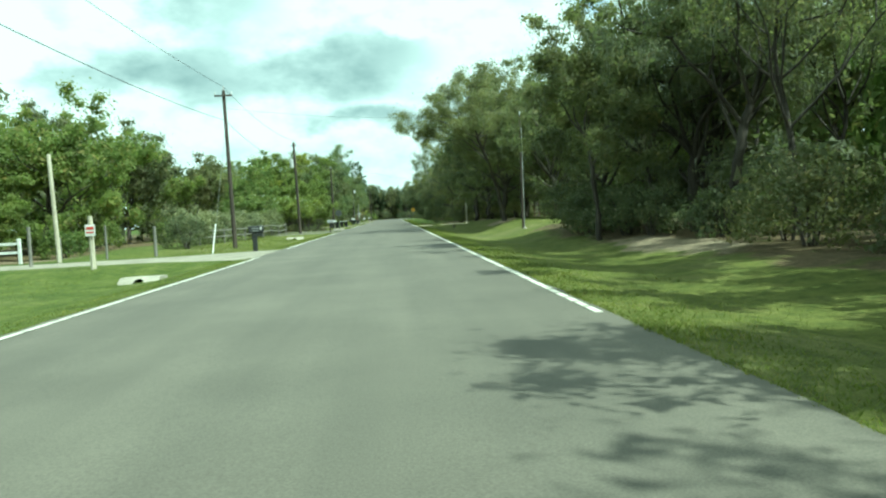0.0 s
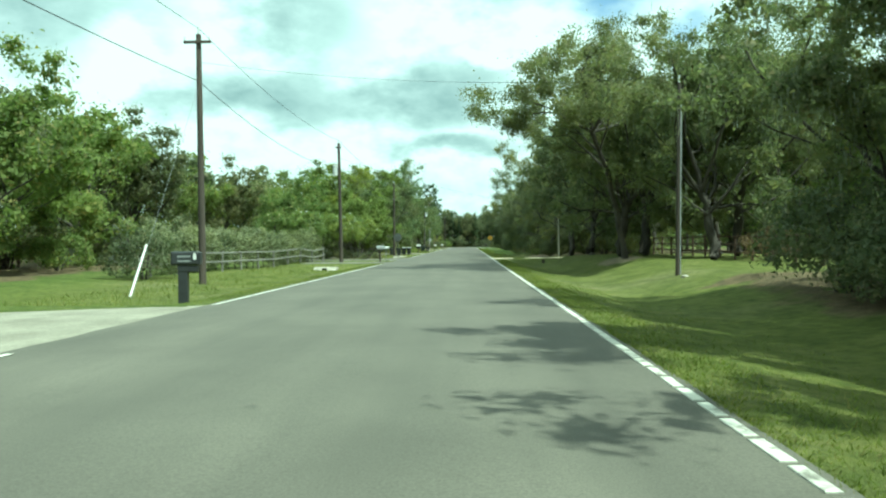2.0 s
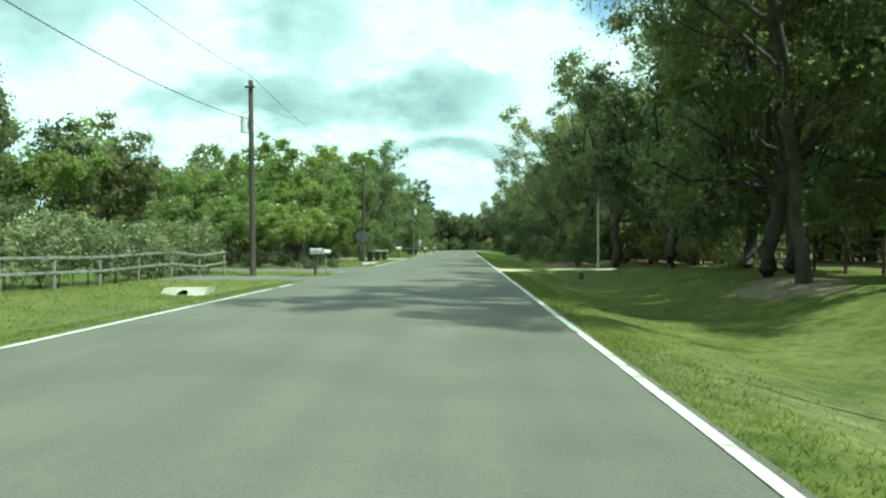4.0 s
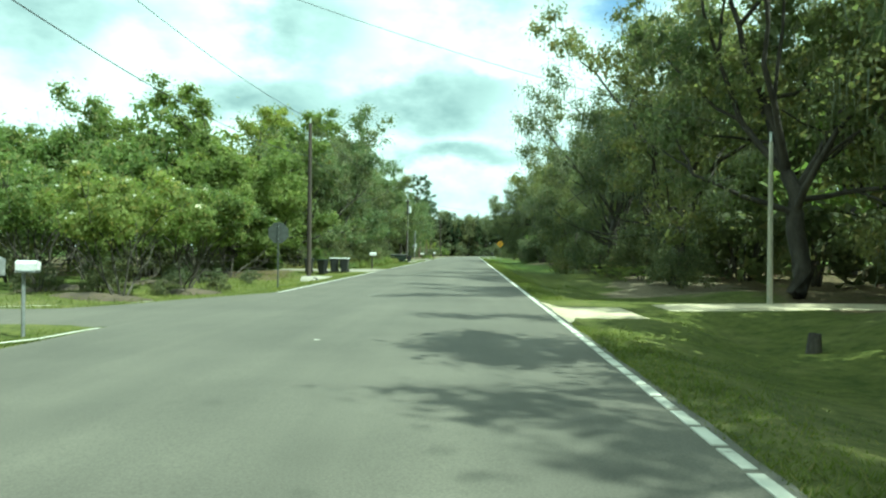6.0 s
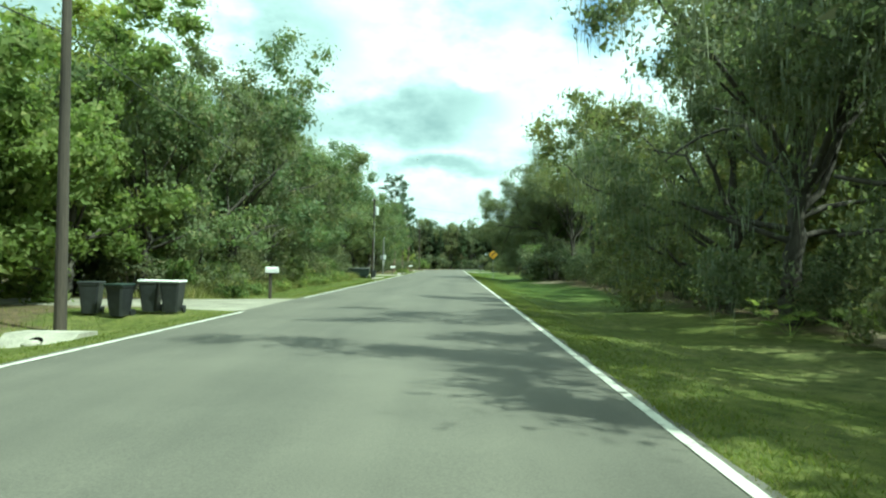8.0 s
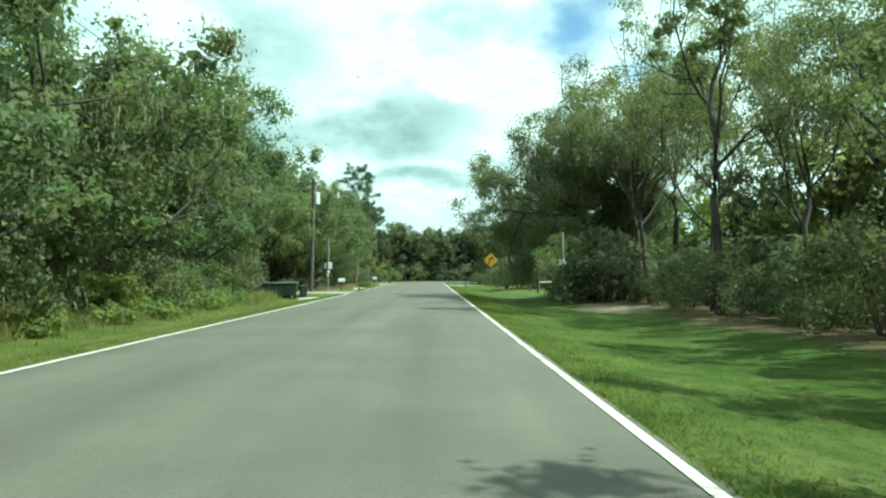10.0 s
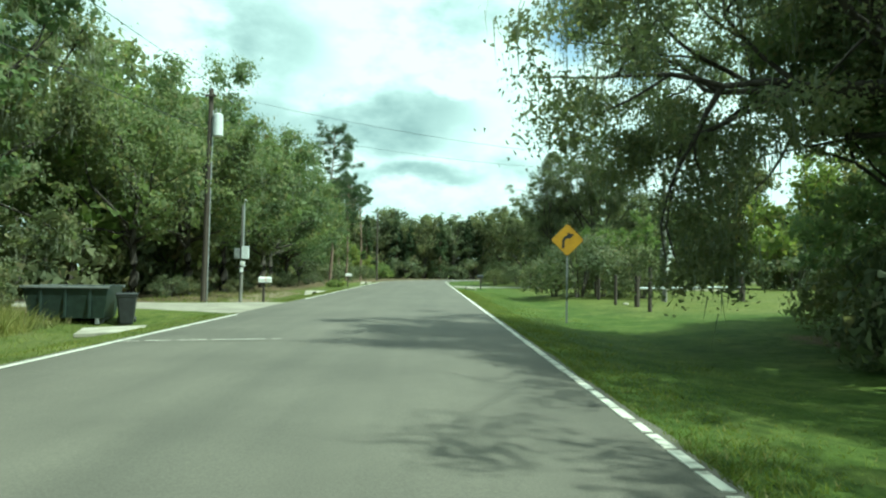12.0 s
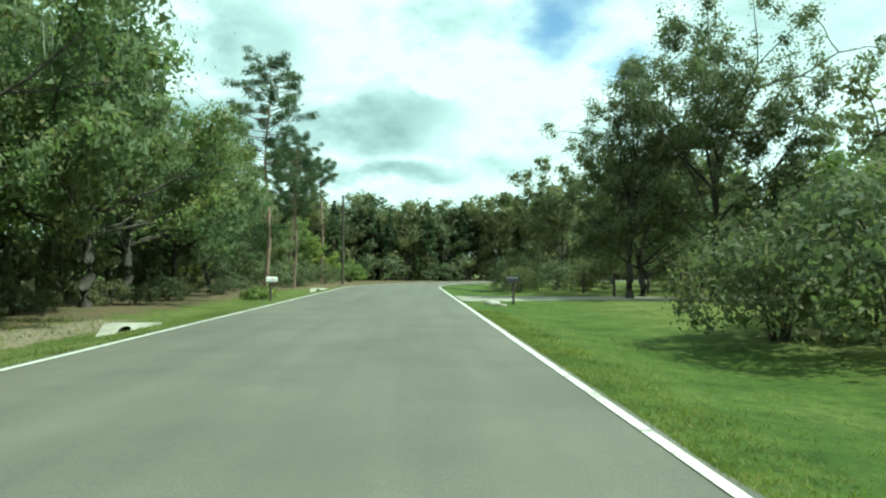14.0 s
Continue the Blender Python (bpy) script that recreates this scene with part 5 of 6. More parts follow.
def white_fence():
    root = thing("white_fence", -20.6, 39.5, 0, label="white painted two rail fence on the lawn", category="fence")
    for i in range(5):
        x = -5.2 + i * 2.2
        z = lie(-20.6 + x, 39.5)
        bm = bmesh.new()
        box(bm, x, 0, z + 0.55, 0.13, 0.13, 1.5, 0.012)
        part("post", bm, M["white_paint"], root)
        if i:
            for h in (0.62, 1.05):
                bm = bmesh.new()
                box(bm, x - 1.1, 0, z + h, 2.07, 0.05, 0.13, 0.008)
                part("rail", bm, M["white_paint"], root)


white_fence()


def pipe_gate():
    root = thing("pipe_gate", 10.7, 181.6, 0, label="single pale pipe barrier between dark posts at the pasture", category="gate")
    z = lie(10.7, 181.6)
    bm = bmesh.new()
    rod(bm, (0.1, 0.0, z + 0.82), (6.9, 5.4, z + 0.84), 0.055, 0.055, 10)
    part("pipe", bm, M["galvanized"], root)
    for x, y, h, r in ((0.0, 0.0, 1.35, 0.12), (7.0, 5.45, 1.4, 0.15)):
        bm = bmesh.new()
        rod(bm, (x, y, z - 0.4), (x, y, z + h), r, r * 0.92, 10)
        part("post", bm, M["pole_wood"], root)


pipe_gate()


# ---- utility poles and wires ----
def utility_pole(x, y, h, r, label, crossarm=0.0, transformer=None, conduit=False, lean=(0.0, 0.0), mat="pole_wood", group="roadside utility poles"):
    root = thing("utility_pole", x, y, lie(x, y), label=label, category="utility pole", group=group)
    V, Fc = tube_rows([[(Vector((lean[0] * t, lean[1] * t, -0.4 + (h + 0.4) * t)), r * (1 - 0.3 * t)) for t in (0, 0.15, 0.4, 0.7, 1.0)] + [(Vector((lean[0], lean[1], h + 0.03)), 0.02)]], 12)
    mesh_object("pole", V, Fc, M[mat], root, smooth=False)
    topp = Vector((lean[0], lean[1], h))
    if crossarm:
        bm = bmesh.new()
        box(bm, topp.x, topp.y - r * 0.9, h - 0.35, crossarm, 0.09, 0.11, 0.01)
        part("crossarm", bm, M[mat], root)
        for sx in (-0.46, 0.46):
            bm = bmesh.new()
            rod(bm, (topp.x + sx * crossarm, topp.y - r * 0.9, h - 0.29), (topp.x + sx * crossarm, topp.y - r * 0.9, h - 0.1), 0.05, 0.03, 8)
            part("insulator", bm, M["grey_box"], root, "grey porcelain insulator")
    bm = bmesh.new()
    rod(bm, (topp.x, topp.y, h), (topp.x, topp.y, h + 0.28), 0.035, 0.05, 8)
    part("top_insulator", bm, M["grey_box"], root, "grey porcelain insulator")
    if transformer:
        z, size, side = transformer
        bm = bmesh.new()
        tx = lean[0] * z / h + side * (r + 0.22 * size)
        rod(bm, (tx, 0, z - 0.5 * size), (tx, 0, z + 0.5 * size), 0.24 * size, 0.24 * size, 16)
        rod(bm, (tx, 0, z + 0.5 * size), (tx, 0, z + 0.58 * size), 0.25 * size, 0.16 * size, 16)
        tr = part("transformer", bm, M["grey_box"], root, "pale grey drum transformer")
        for a in (-0.1, 0.1):
            bm = bmesh.new()
            rod(bm, (tx + a * size, 0, z + 0.58 * size), (tx + a * size, 0, z + 0.85 * size), 0.04 * size, 0.025 * size, 8)
            part("bushing", bm, M["dull_metal"], tr)
        bm = bmesh.new()
        box(bm, lean[0] * z / h + side * r * 0.9, 0, z, 0.2, 0.1, 0.5 * size, 0.01)
        part("bracket", bm, M["dull_metal"], root)
    if conduit:
        bm = bmesh.new()
        rod(bm, (r + 0.015, -0.03, -0.2), (lean[0] * 0.9 + r * 0.75 + 0.015, lean[1] * 0.9 - 0.03, h * 0.9), 0.024, 0.024, 8)
        part("conduit", bm, M["galvanized"], root, "pale grey conduit pipe")
    return Vector((x + lean[0], y + lean[1], lie(x, y) + h + 0.25))


tp = [utility_pole(-9.4, 19.0 - 20, 10.2, 0.15, "dark wooden utility pole on the grass verge", 1.1)]
tp.append(utility_pole(-9.4, 51.7, 10.4, 0.15, "dark brown wooden utility pole with a short crossarm", 1.15, lean=(-0.12, 0.1)))
tp.append(utility_pole(-8.75, 80.1, 9.8, 0.16, "stout weathered utility pole with a small transformer", 0.5, (7.6, 0.8, -1), lean=(-0.15, 0.0)))
tp.append(utility_pole(-7.7, 111.0, 9.2, 0.15, "dark wooden utility pole beside wheeled bins"))
tp.append(utility_pole(-8.6, 183.6, 10.0, 0.15, "grey wooden utility pole with a pale transformer and conduit", 0.5, (8.3, 0.95, 1), True, (0.15, 0.0)))
tp.append(utility_pole(-6.6, 262.0, 10.3, 0.16, "dark wooden utility pole near the bend"))
pr = utility_pole(13.9, 187.7, 7.0, 0.13, "slim grey wooden service pole at the pasture", 0.0, None, False, (0.0, 0.0), "grey_wood")
thin_top = utility_pole(9.7, 50.2, 7.4, 0.085, "slim dark service pole with a pale conduit on the verge", 0.0, None, True, (0.1, 0.0), "pole_wood")
far_top = utility_pole(10.0, 88.9, 4.4, 0.08, "slim pale service pole by the sand track", 0.0, None, False, (0.0, 0.0), "pale_wood")


def wire(a, b, sag, r=0.012, label="thin black overhead wire sagging between poles"):
    a, b = Vector(a), Vector(b)
    path = []
    for i in range(25):
        t = i / 24
        p = a.lerp(b, t)
        p.z -= sag * 4 * t * (1 - t)
        path.append((p, r))
    V, Fc = tube_rows([path], 5)
    return tagged(mesh_object("wire", V, Fc, M["wire"]), label, "wire", "overhead wires")


for a, b in zip(tp, tp[1:]):
    wire(a, b, 0.6 if (b - a).length < 60 else 1.1)
    wire(a - Vector((0, 0, 2.2)), b - Vector((0, 0, 2.2)), 0.8 if (b - a).length < 60 else 1.4, 0.016, "thick black service cable sagging between poles")
wire(tp[4] - Vector((0, 0, 0.4)), pr, 0.5, 0.008, "black service wire crossing over the road")
wire(tp[4] - Vector((0, 0, 1.6)), pr - Vector((0, 0, 0.5)), 0.6, 0.006, "black service wire crossing over the road")
wire(tp[2] - Vector((0, 0, 1.4)), far_top, 0.6, 0.006, "black service wire crossing over the road")
wire(tp[1] - Vector((0, 0, 1.4)), thin_top, 0.5, 0.006, "black service wire crossing over the road")


def guy_wire():
    root = thing("guy_wire", -9.2, 44.9, lie(-9.2, 44.9), label="steel guy wire with a white plastic guard", category="guy wire")
    bm = bmesh.new()
    rod(bm, (0, 0, -0.2), (-0.25, 6.6, 8.2), 0.007, 0.007, 6)
    part("cable", bm, M["dull_metal"], root)
    d = Vector((-0.25, 6.6, 8.4)).normalized()
    bm = bmesh.new()
    rod(bm, d * 0.05, d * 2.2, 0.036, 0.034, 10)
    part("guard", bm, M["white_paint"], root, "white plastic guard tube")


guy_wire()


def meter_pole(x, y, h, label):
    root = thing("meter_pole", x, y, lie(x, y), label=label, category="meter pole")
    bm = bmesh.new()
    rod(bm, (0, 0, -0.3), (0.04, 0, h), 0.085, 0.075, 10)
    part("post", bm, M["grey_wood"], root)
    bm = bmesh.new()
    rod(bm, (0.1, -0.05, 2.4), (0.12, -0.05, h + 0.12), 0.035, 0.035, 8)
    rod(bm, (0.12, -0.05, h + 0.1), (0.2, -0.16, h + 0.22), 0.05, 0.03, 8)
    part("conduit", bm, M["galvanized"], root, "grey metal conduit")
    bm = bmesh.new()
    box(bm, 0.22, -0.12, 2.55, 0.34, 0.16, 0.62, 0.015)
    part("panel_box", bm, M["grey_box"], root, "pale grey electrical panel box")
    bm = bmesh.new()
    box(bm, -0.18, -0.1, 2.5, 0.26, 0.14, 0.5, 0.015)
    part("breaker_box", bm, M["dull_metal"], root, "darker grey breaker box")
    bm = bmesh.new()
    rod(bm, (0.1, -0.14, 2.02), (0.1, -0.24, 2.02), 0.09, 0.08, 14)
    box(bm, 0.1, -0.1, 2.02, 0.22, 0.08, 0.26, 0.01)
    part("meter", bm, M["white_paint"], root, "pale round electric meter")
    bm = bmesh.new()
    box(bm, 0.05, -0.12, 1.72, 0.13, 0.1, 0.24, 0.01)
    part("switch_box", bm, M["white_paint"], root, "small pale switch box")
    return root


meter_pole(-7.5, 185.8, 4.9, "grey service post with electric meter boxes")
meter_pole(13.7, 186.9, 1.9, "service post with grey meter boxes beside the slim pole")


# ---- mailboxes ----
def mailbox(x, y, rz, label, body="white_paint", post="grey_wood", h=1.05, size=1.0, flag=True, thin=False):
    """A rounded box on a post; the box's door faces the road."""
    root = thing("mailbox", x, y, lie(x, y), rz, label, "mailbox", "roadside mailboxes")
    bm = bmesh.new()
    if thin:
        rod(bm, (0, 0, -0.3), (0, 0, h), 0.03, 0.03, 8)
    else:
        box(bm, 0, 0, h / 2 - 0.15, 0.11, 0.11, h + 0.3, 0.01)
    part("post", bm, M[post], root)
    bm = bmesh.new()
    box(bm, 0.06, 0, h + 0.01, 0.5 * size, 0.2, 0.03, 0.005)
    part("bracket", bm, M[post], root)
    L, w, a = 0.54 * size, 0.19 * size, 0.16 * size
    bm = bmesh.new()
    prof = [(-w / 2, 0), (w / 2, 0), (w / 2, a)] + [(w / 2 * math.cos(math.pi * k / 8), a + w / 2 * math.sin(math.pi * k / 8)) for k in range(1, 8)] + [(-w / 2, a)]
    ends = [[bm.verts.new((xx, py, h + 0.03 + pz)) for py, pz in prof] for xx in (0.06 - L / 2, 0.06 + L / 2)]
    for i in range(len(prof)):
        j = (i + 1) % len(prof)
        bm.faces.new((ends[0][i], ends[1][i], ends[1][j], ends[0][j]))
    bm.faces.new(ends[0])
    bm.faces.new(ends[1][::-1])
    bmesh.ops.recalc_face_normals(bm, faces=bm.faces)
    part("box", bm, M[body], root)
    bm = bmesh.new()
    box(bm, 0.06 + L / 2 + 0.008, 0, h + 0.03 + a * 0.72, 0.014, w * 0.94, a * 1.35, 0.004)
    part("door", bm, M[body], root)
    if flag:
        bm = bmesh.new()
        box(bm, 0.12, -w / 2 - 0.012, h + 0.03 + a, 0.02, 0.008, 0.22, 0.002)
        part("flag", bm, M["sign_red"], root, "small red signal flag")
    return root


def big_mailbox(x, y, rz):
    root = thing("large_mailbox", x, y, lie(x, y), rz, "bulky black plastic mailbox on a thick black post", "mailbox", "roadside mailboxes")
    root.scale = (1.15, 1.15, 1.08)
    bm = bmesh.new()
    box(bm, 0, 0, 0.45, 0.22, 0.2, 1.3, 0.02)
    part("post", bm, M["black_plastic"], root)
    bm = bmesh.new()
    box(bm, 0.06, 0, 1.17, 0.66, 0.3, 0.36, 0.05)
    part("box", bm, M["black_plastic"], root)
    bm = bmesh.new()
    box(bm, 0.4, 0, 1.17, 0.03, 0.26, 0.3, 0.01)
    part("door", bm, M["black_plastic"], root)
    bm = bmesh.new()
    box(bm, 0.12, 0, 0.9, 0.46, 0.22, 0.16, 0.02)
    part("paper_holder", bm, M["black_plastic"], root, "black newspaper holder")
    for z in (1.22, 1.1):
        bm = bmesh.new()
        box(bm, 0.05, -0.156, z, 0.3, 0.008, 0.05)
        part("lettering_bar", bm, M["dull_metal"], root, "grey lettering bar")
    bm = bmesh.new()
    box(bm, 0.3, -0.162, 1.22, 0.07, 0.012, 0.16, 0.003)
    part("flag", bm, M["white_paint"], root, "white signal flag")


big_mailbox(-6.2, 41.9, 8)
mailbox(-5.55, 79.8, -8, "silver white mailbox on a dark wooden post", "galvanized", "pole_wood", 1.0, 1.15)
mailbox(-5.1, 80.2, 5, "small white mailbox on a thin metal post", "white_paint", "dull_metal", 1.0, 0.6, False, True)
mailbox(-5.5, 122.0, 0, "white mailbox on a dark wooden post", "white_paint", "pole_wood", 0.98, 0.9, False)
mailbox(-6.2, 185.0, 0, "white mailbox on a slim dark wooden post", "white_paint", "pole_wood", 0.98, 1.05)
mailbox(-5.95, 217.6, 0, "white mailbox on a dark post in grass", "white_paint", "pole_wood", 0.98)
mailbox(6.05, 211.2, 180, "dark mailbox on a dark post by a driveway", "black_plastic", "pole_wood", 0.95)


# ---- bins ----
def wheeled_bin(x, y, rz, body, lid, label, lid_label):
    root = thing("wheeled_bin", x, y, lie(x, y), rz, label, "bin", "wheeled bins at the driveway")
    root.scale = (0.85, 0.85, 0.85)
    bm = bmesh.new()
    rings = []
    for z, wx, wy in ((0.04, 0.22, 0.25), (0.3, 0.25, 0.28), (0.92, 0.31, 0.34), (0.96, 0.33, 0.36), (1.0, 0.33, 0.36)):
        rings.append([bm.verts.new((sx * (wx - c * 0.05), sy * (wy - (1 - c) * 0.05), z)) for sx, sy, c in ((1, -1, 1), (1, -1, 0), (1, 1, 0), (1, 1, 1), (-1, 1, 1), (-1, 1, 0), (-1, -1, 0), (-1, -1, 1))])
    for a, b in zip(rings, rings[1:]):
        for i in range(8):
            j = (i + 1) % 8
            bm.faces.new((a[i], a[j], b[j], b[i]))
    bm.faces.new(rings[0][::-1])
    bmesh.ops.recalc_face_normals(bm, faces=bm.faces)
    part("body", bm, M[body], root)
    bm = bmesh.new()
    box(bm, 0, 0.0, 1.04, 0.70, 0.76, 0.075, 0.03)
    part("lid", bm, M[lid], root, lid_label)
    bm = bmesh.new()
    rod(bm, (-0.26, 0.4, 0.98), (0.26, 0.4, 0.98), 0.02, 0.02, 8)
    part("handle", bm, M["black_plastic"], root)
    for sx in (-0.27, 0.27):
        bm = bmesh.new()
        rod(bm, (sx - 0.03, 0.28, 0.12), (sx + 0.03, 0.28, 0.12), 0.13, 0.13, 14)
        part("wheel", bm, M["black_plastic"], root)
    return root


wheeled_bin(-8.3, 113.6, 10, "black_plastic", "black_plastic", "black wheeled bin in long grass by a driveway", "black lid")
wheeled_bin(-7.4, 113.4, -12, "black_plastic", "green_plastic", "black wheeled bin with a dark green lid", "dark green lid")
wheeled_bin(-6.75, 113.9, 5, "black_plastic", "white_paint", "black wheeled bin with a pale shining lid", "pale lid")
wheeled_bin(-6.1, 113.8, 0, "black_plastic", "white_paint", "black wheeled bin with a pale shining lid", "pale lid")
wheeled_bin(-7.15, 172.0, 20, "black_plastic", "black_plastic", "black wheeled bin beside a dark skip", "black lid")


def skip(x, y, rz):
    root = thing("skip", x, y, lie(x, y), rz, "dark steel skip with a top rail on the grass", "skip")
    root.scale = (0.85, 0.85, 0.9)
    bm = bmesh.new()
    lo = [bm.verts.new(v) for v in ((-1.2, -0.55, 0.12), (1.2, -0.55, 0.12), (1.2, 0.55, 0.12), (-1.2, 0.55, 0.12))]
    hi = [bm.verts.new(v) for v in ((-1.4, -0.7, 1.15), (1.4, -0.7, 1.15), (1.4, 0.7, 1.15), (-1.4, 0.7, 1.15))]
    inn = [bm.verts.new(v) for v in ((-1.34, -0.64, 1.15), (1.34, -0.64, 1.15), (1.34, 0.64, 1.15), (-1.34, 0.64, 1.15))]
    bot = [bm.verts.new(v) for v in ((-1.15, -0.5, 0.2), (1.15, -0.5, 0.2), (1.15, 0.5, 0.2), (-1.15, 0.5, 0.2))]
    for i in range(4):
        j = (i + 1) % 4
        bm.faces.new((lo[i], lo[j], hi[j], hi[i]))
        bm.faces.new((hi[i], hi[j], inn[j], inn[i]))
        bm.faces.new((inn[i], inn[j], bot[j], bot[i]))
    bm.faces.new(lo[::-1])
    bm.faces.new(bot)
    part("body", bm, M["green_plastic"], root)
    for sy in (-0.72, 0.72):
        bm = bmesh.new()
        box(bm, 0, sy, 1.12, 2.9, 0.06, 0.08, 0.01)
        part("rim", bm, M["dull_metal"], root)
    for sx in (-0.8, 0.0, 0.8):
        bm = bmesh.new()
        box(bm, sx, -0.68, 0.62, 0.08, 0.05, 0.95, 0.01, None)
        part("rib", bm, M["green_plastic"], root)
    for sx in (-1.0, 1.0):
        bm = bmesh.new()
        box(bm, sx, 0, 0.03, 0.12, 1.1, 0.2, 0.01)
        part("runner", bm, M["dull_metal"], root)


skip(-8.75, 172.1, 4)


# ---- culvert ends, slab, stones ----
def culvert(x, y, rz, s=1.0):
    """A sloped concrete collar round the end of a drain pipe."""
    root = thing("culvert", x, y, lie(x, y) - 0.06, rz, "pale sloped concrete collar round a dark drain pipe", "culvert", "roadside culverts")
    root.scale = (1.1, 1.0, 0.74)
    n, r = 16, 0.24 * s
    bm = bmesh.new()
    inner, outer = [], []
    for i in range(n):
        a = 2 * math.pi * i / n
        ix, iz = r * math.cos(a), r * math.sin(a)
        ox, oz = max(-0.95, min(0.95, 1.5 * math.cos(a))) * s, max(-0.32, min(0.36, 0.6 * math.sin(a))) * s
        inner.append((ix, iz + 0.16 * s))
        outer.append((ox, oz + 0.16 * s))
    fr = [[bm.verts.new((px, -0.55 * s + pz * 1.35 + dy, pz + 0.02)) for px, pz in ring] for ring, dy in ((outer, 0.0), (inner, 0.0))]
    bk = [bm.verts.new((px, 0.9 * s + 0.2, pz)) for px, pz in outer]
    for i in range(n):
        j = (i + 1) % n
        bm.faces.new((fr[0][i], fr[0][j], fr[1][j], fr[1][i]))
        bm.faces.new((fr[0][j], fr[0][i], bk[i], bk[j]))
    bmesh.ops.recalc_face_normals(bm, faces=bm.faces)
    part("collar", bm, M["concrete"], root)
    bm = bmesh.new()
    vs = [[bm.verts.new((px, -0.55 * s + pz * 1.35 + dy, pz + 0.02)) for px, pz in inner] for dy in (0.0, 1.2)]
    for i in range(n):
        j = (i + 1) % n
        bm.faces.new((vs[0][i], vs[0][j], vs[1][j], vs[1][i]))
    bm.faces.new(vs[1])
    part("pipe", bm, M["dark_hole"], root, "dark drain pipe")


for x, y, s in ((-6.9, 26.6, 0.6), (-7.9, 69.4, 0.72), (-6.8, 108.6, 0.75), (-6.0, 199.0, 0.62), (-5.9, 236.0, 0.6)):
    culvert(x, y, 0, s)


def slab(x, y, rz):
    bm = bmesh.new()
    box(bm, 0, 0, 0.06, 1.5, 1.1, 0.1, 0.015)
    ob = part("concrete_slab", bm, M["concrete"], None)
    ob.matrix_basis = pose(x, y, lie(x, y) - 0.01, 3, -2, rz)
    tagged(ob, "pale broken concrete slab lying in grass", "slab")


slab(-6.2, 168.9, 15)


def stone(x, y, s, label):
    bm = bmesh.new()
    bmesh.ops.create_icosphere(bm, subdivisions=2, radius=1.0)
    for v in bm.verts:
        v.co *= 1 + 0.3 * noise.noise(v.co * 1.3 + Vector((x, y, 0)))
        v.co.z *= 0.55
    bmesh.ops.scale(bm, vec=(s * 1.3, s, s), verts=bm.verts)
    ob = part("stone", bm, M["concrete"], None, smooth=True)
    ob.matrix_basis = pose(x, y, lie(x, y) + s * 0.2, 0, 0, x * 40)
    tagged(ob, label, "stone", "stones on the verge")


for x, y, s in ((4.95, 209.9, 0.28), (5.5, 210.3, 0.14), (-8.9, 168.0, 0.2), (-6.9, 108.5, 0.18), (11.0, 184.4, 0.14), (9.6, 48.9, 0.12)):
    stone(x, y, s, "pale stone lying in the grass")


def stump(x, y):
    bm = bmesh.new()
    rod(bm, (0, 0, -0.2), (0.03, 0, 0.34), 0.15, 0.1, 11)
    for v in bm.verts:
        v.co += Vector((0.05, 0.05, 0.06)) * noise.noise(v.co * 5)
    ob = part("tree_stump", bm, M["bark"], None)
    ob.matrix_basis = pose(x, y, lie(x, y))
    tagged(ob, "small dark rotten tree stump in shaded grass", "stump")


stump(7.8, 81.8)


# ---- signs ----
def curve_sign(x, y, rz):
    root = thing("curve_sign", x, y, lie(x, y), rz, "yellow diamond road sign with a black bend arrow", "road sign", "road signs")
    bm = bmesh.new()
    box(bm, 0, 0.03, 1.3, 0.06, 0.03, 3.2, 0.006)
    part("post", bm, M["dull_metal"], root)
    d = 0.54

    def diamond(k, y0, y1):
        b = bmesh.new()
        c = 2.66
        rings = []
        for yy in (y0, y1):
            ring = []
            for a in range(4):
                ang = math.pi / 2 * a
                for t in (-0.07, 0.07):
                    ring.append(b.verts.new((d * k * math.cos(ang) * (1 - abs(t)) - d * k * math.sin(ang) * t, yy, c + d * k * math.sin(ang) * (1 - abs(t)) + d * k * math.cos(ang) * t)))
            rings.append(ring)
        for i in range(8):
            j = (i + 1) % 8
            b.faces.new((rings[0][i], rings[0][j], rings[1][j], rings[1][i]))
        b.faces.new(rings[0])
        b.faces.new(rings[1][::-1])
        bmesh.ops.recalc_face_normals(b, faces=b.faces)
        return b

    part("border", diamond(1.0, -0.004, 0.012), M["sign_black"], root, "thin black border")
    part("panel", diamond(0.965, -0.008, 0.0), M["sign_yellow"], root, "yellow diamond panel")
    bm = bmesh.new()
    pts = [(-0.17, -0.27), (-0.09, -0.27), (-0.09, -0.06), (-0.05, 0.02), (0.03, 0.075), (0.05, 0.015), (0.22, 0.17), (0.0, 0.23), (0.015, 0.165), (-0.1, 0.1), (-0.16, 0.0), (-0.17, -0.1)]
    f = [bm.verts.new((px, -0.012, 2.66 + pz)) for px, pz in pts]
    b2 = [bm.verts.new((px, -0.007, 2.66 + pz)) for px, pz in pts]
    bm.faces.new(f)
    for i in range(len(pts)):
        j = (i + 1) % len(pts)
        bm.faces.new((f[i], b2[i], b2[j], f[j]))
    part("arrow", bm, M["sign_black"], root, "black bend arrow")


curve_sign(6.1, 173.6, -4)


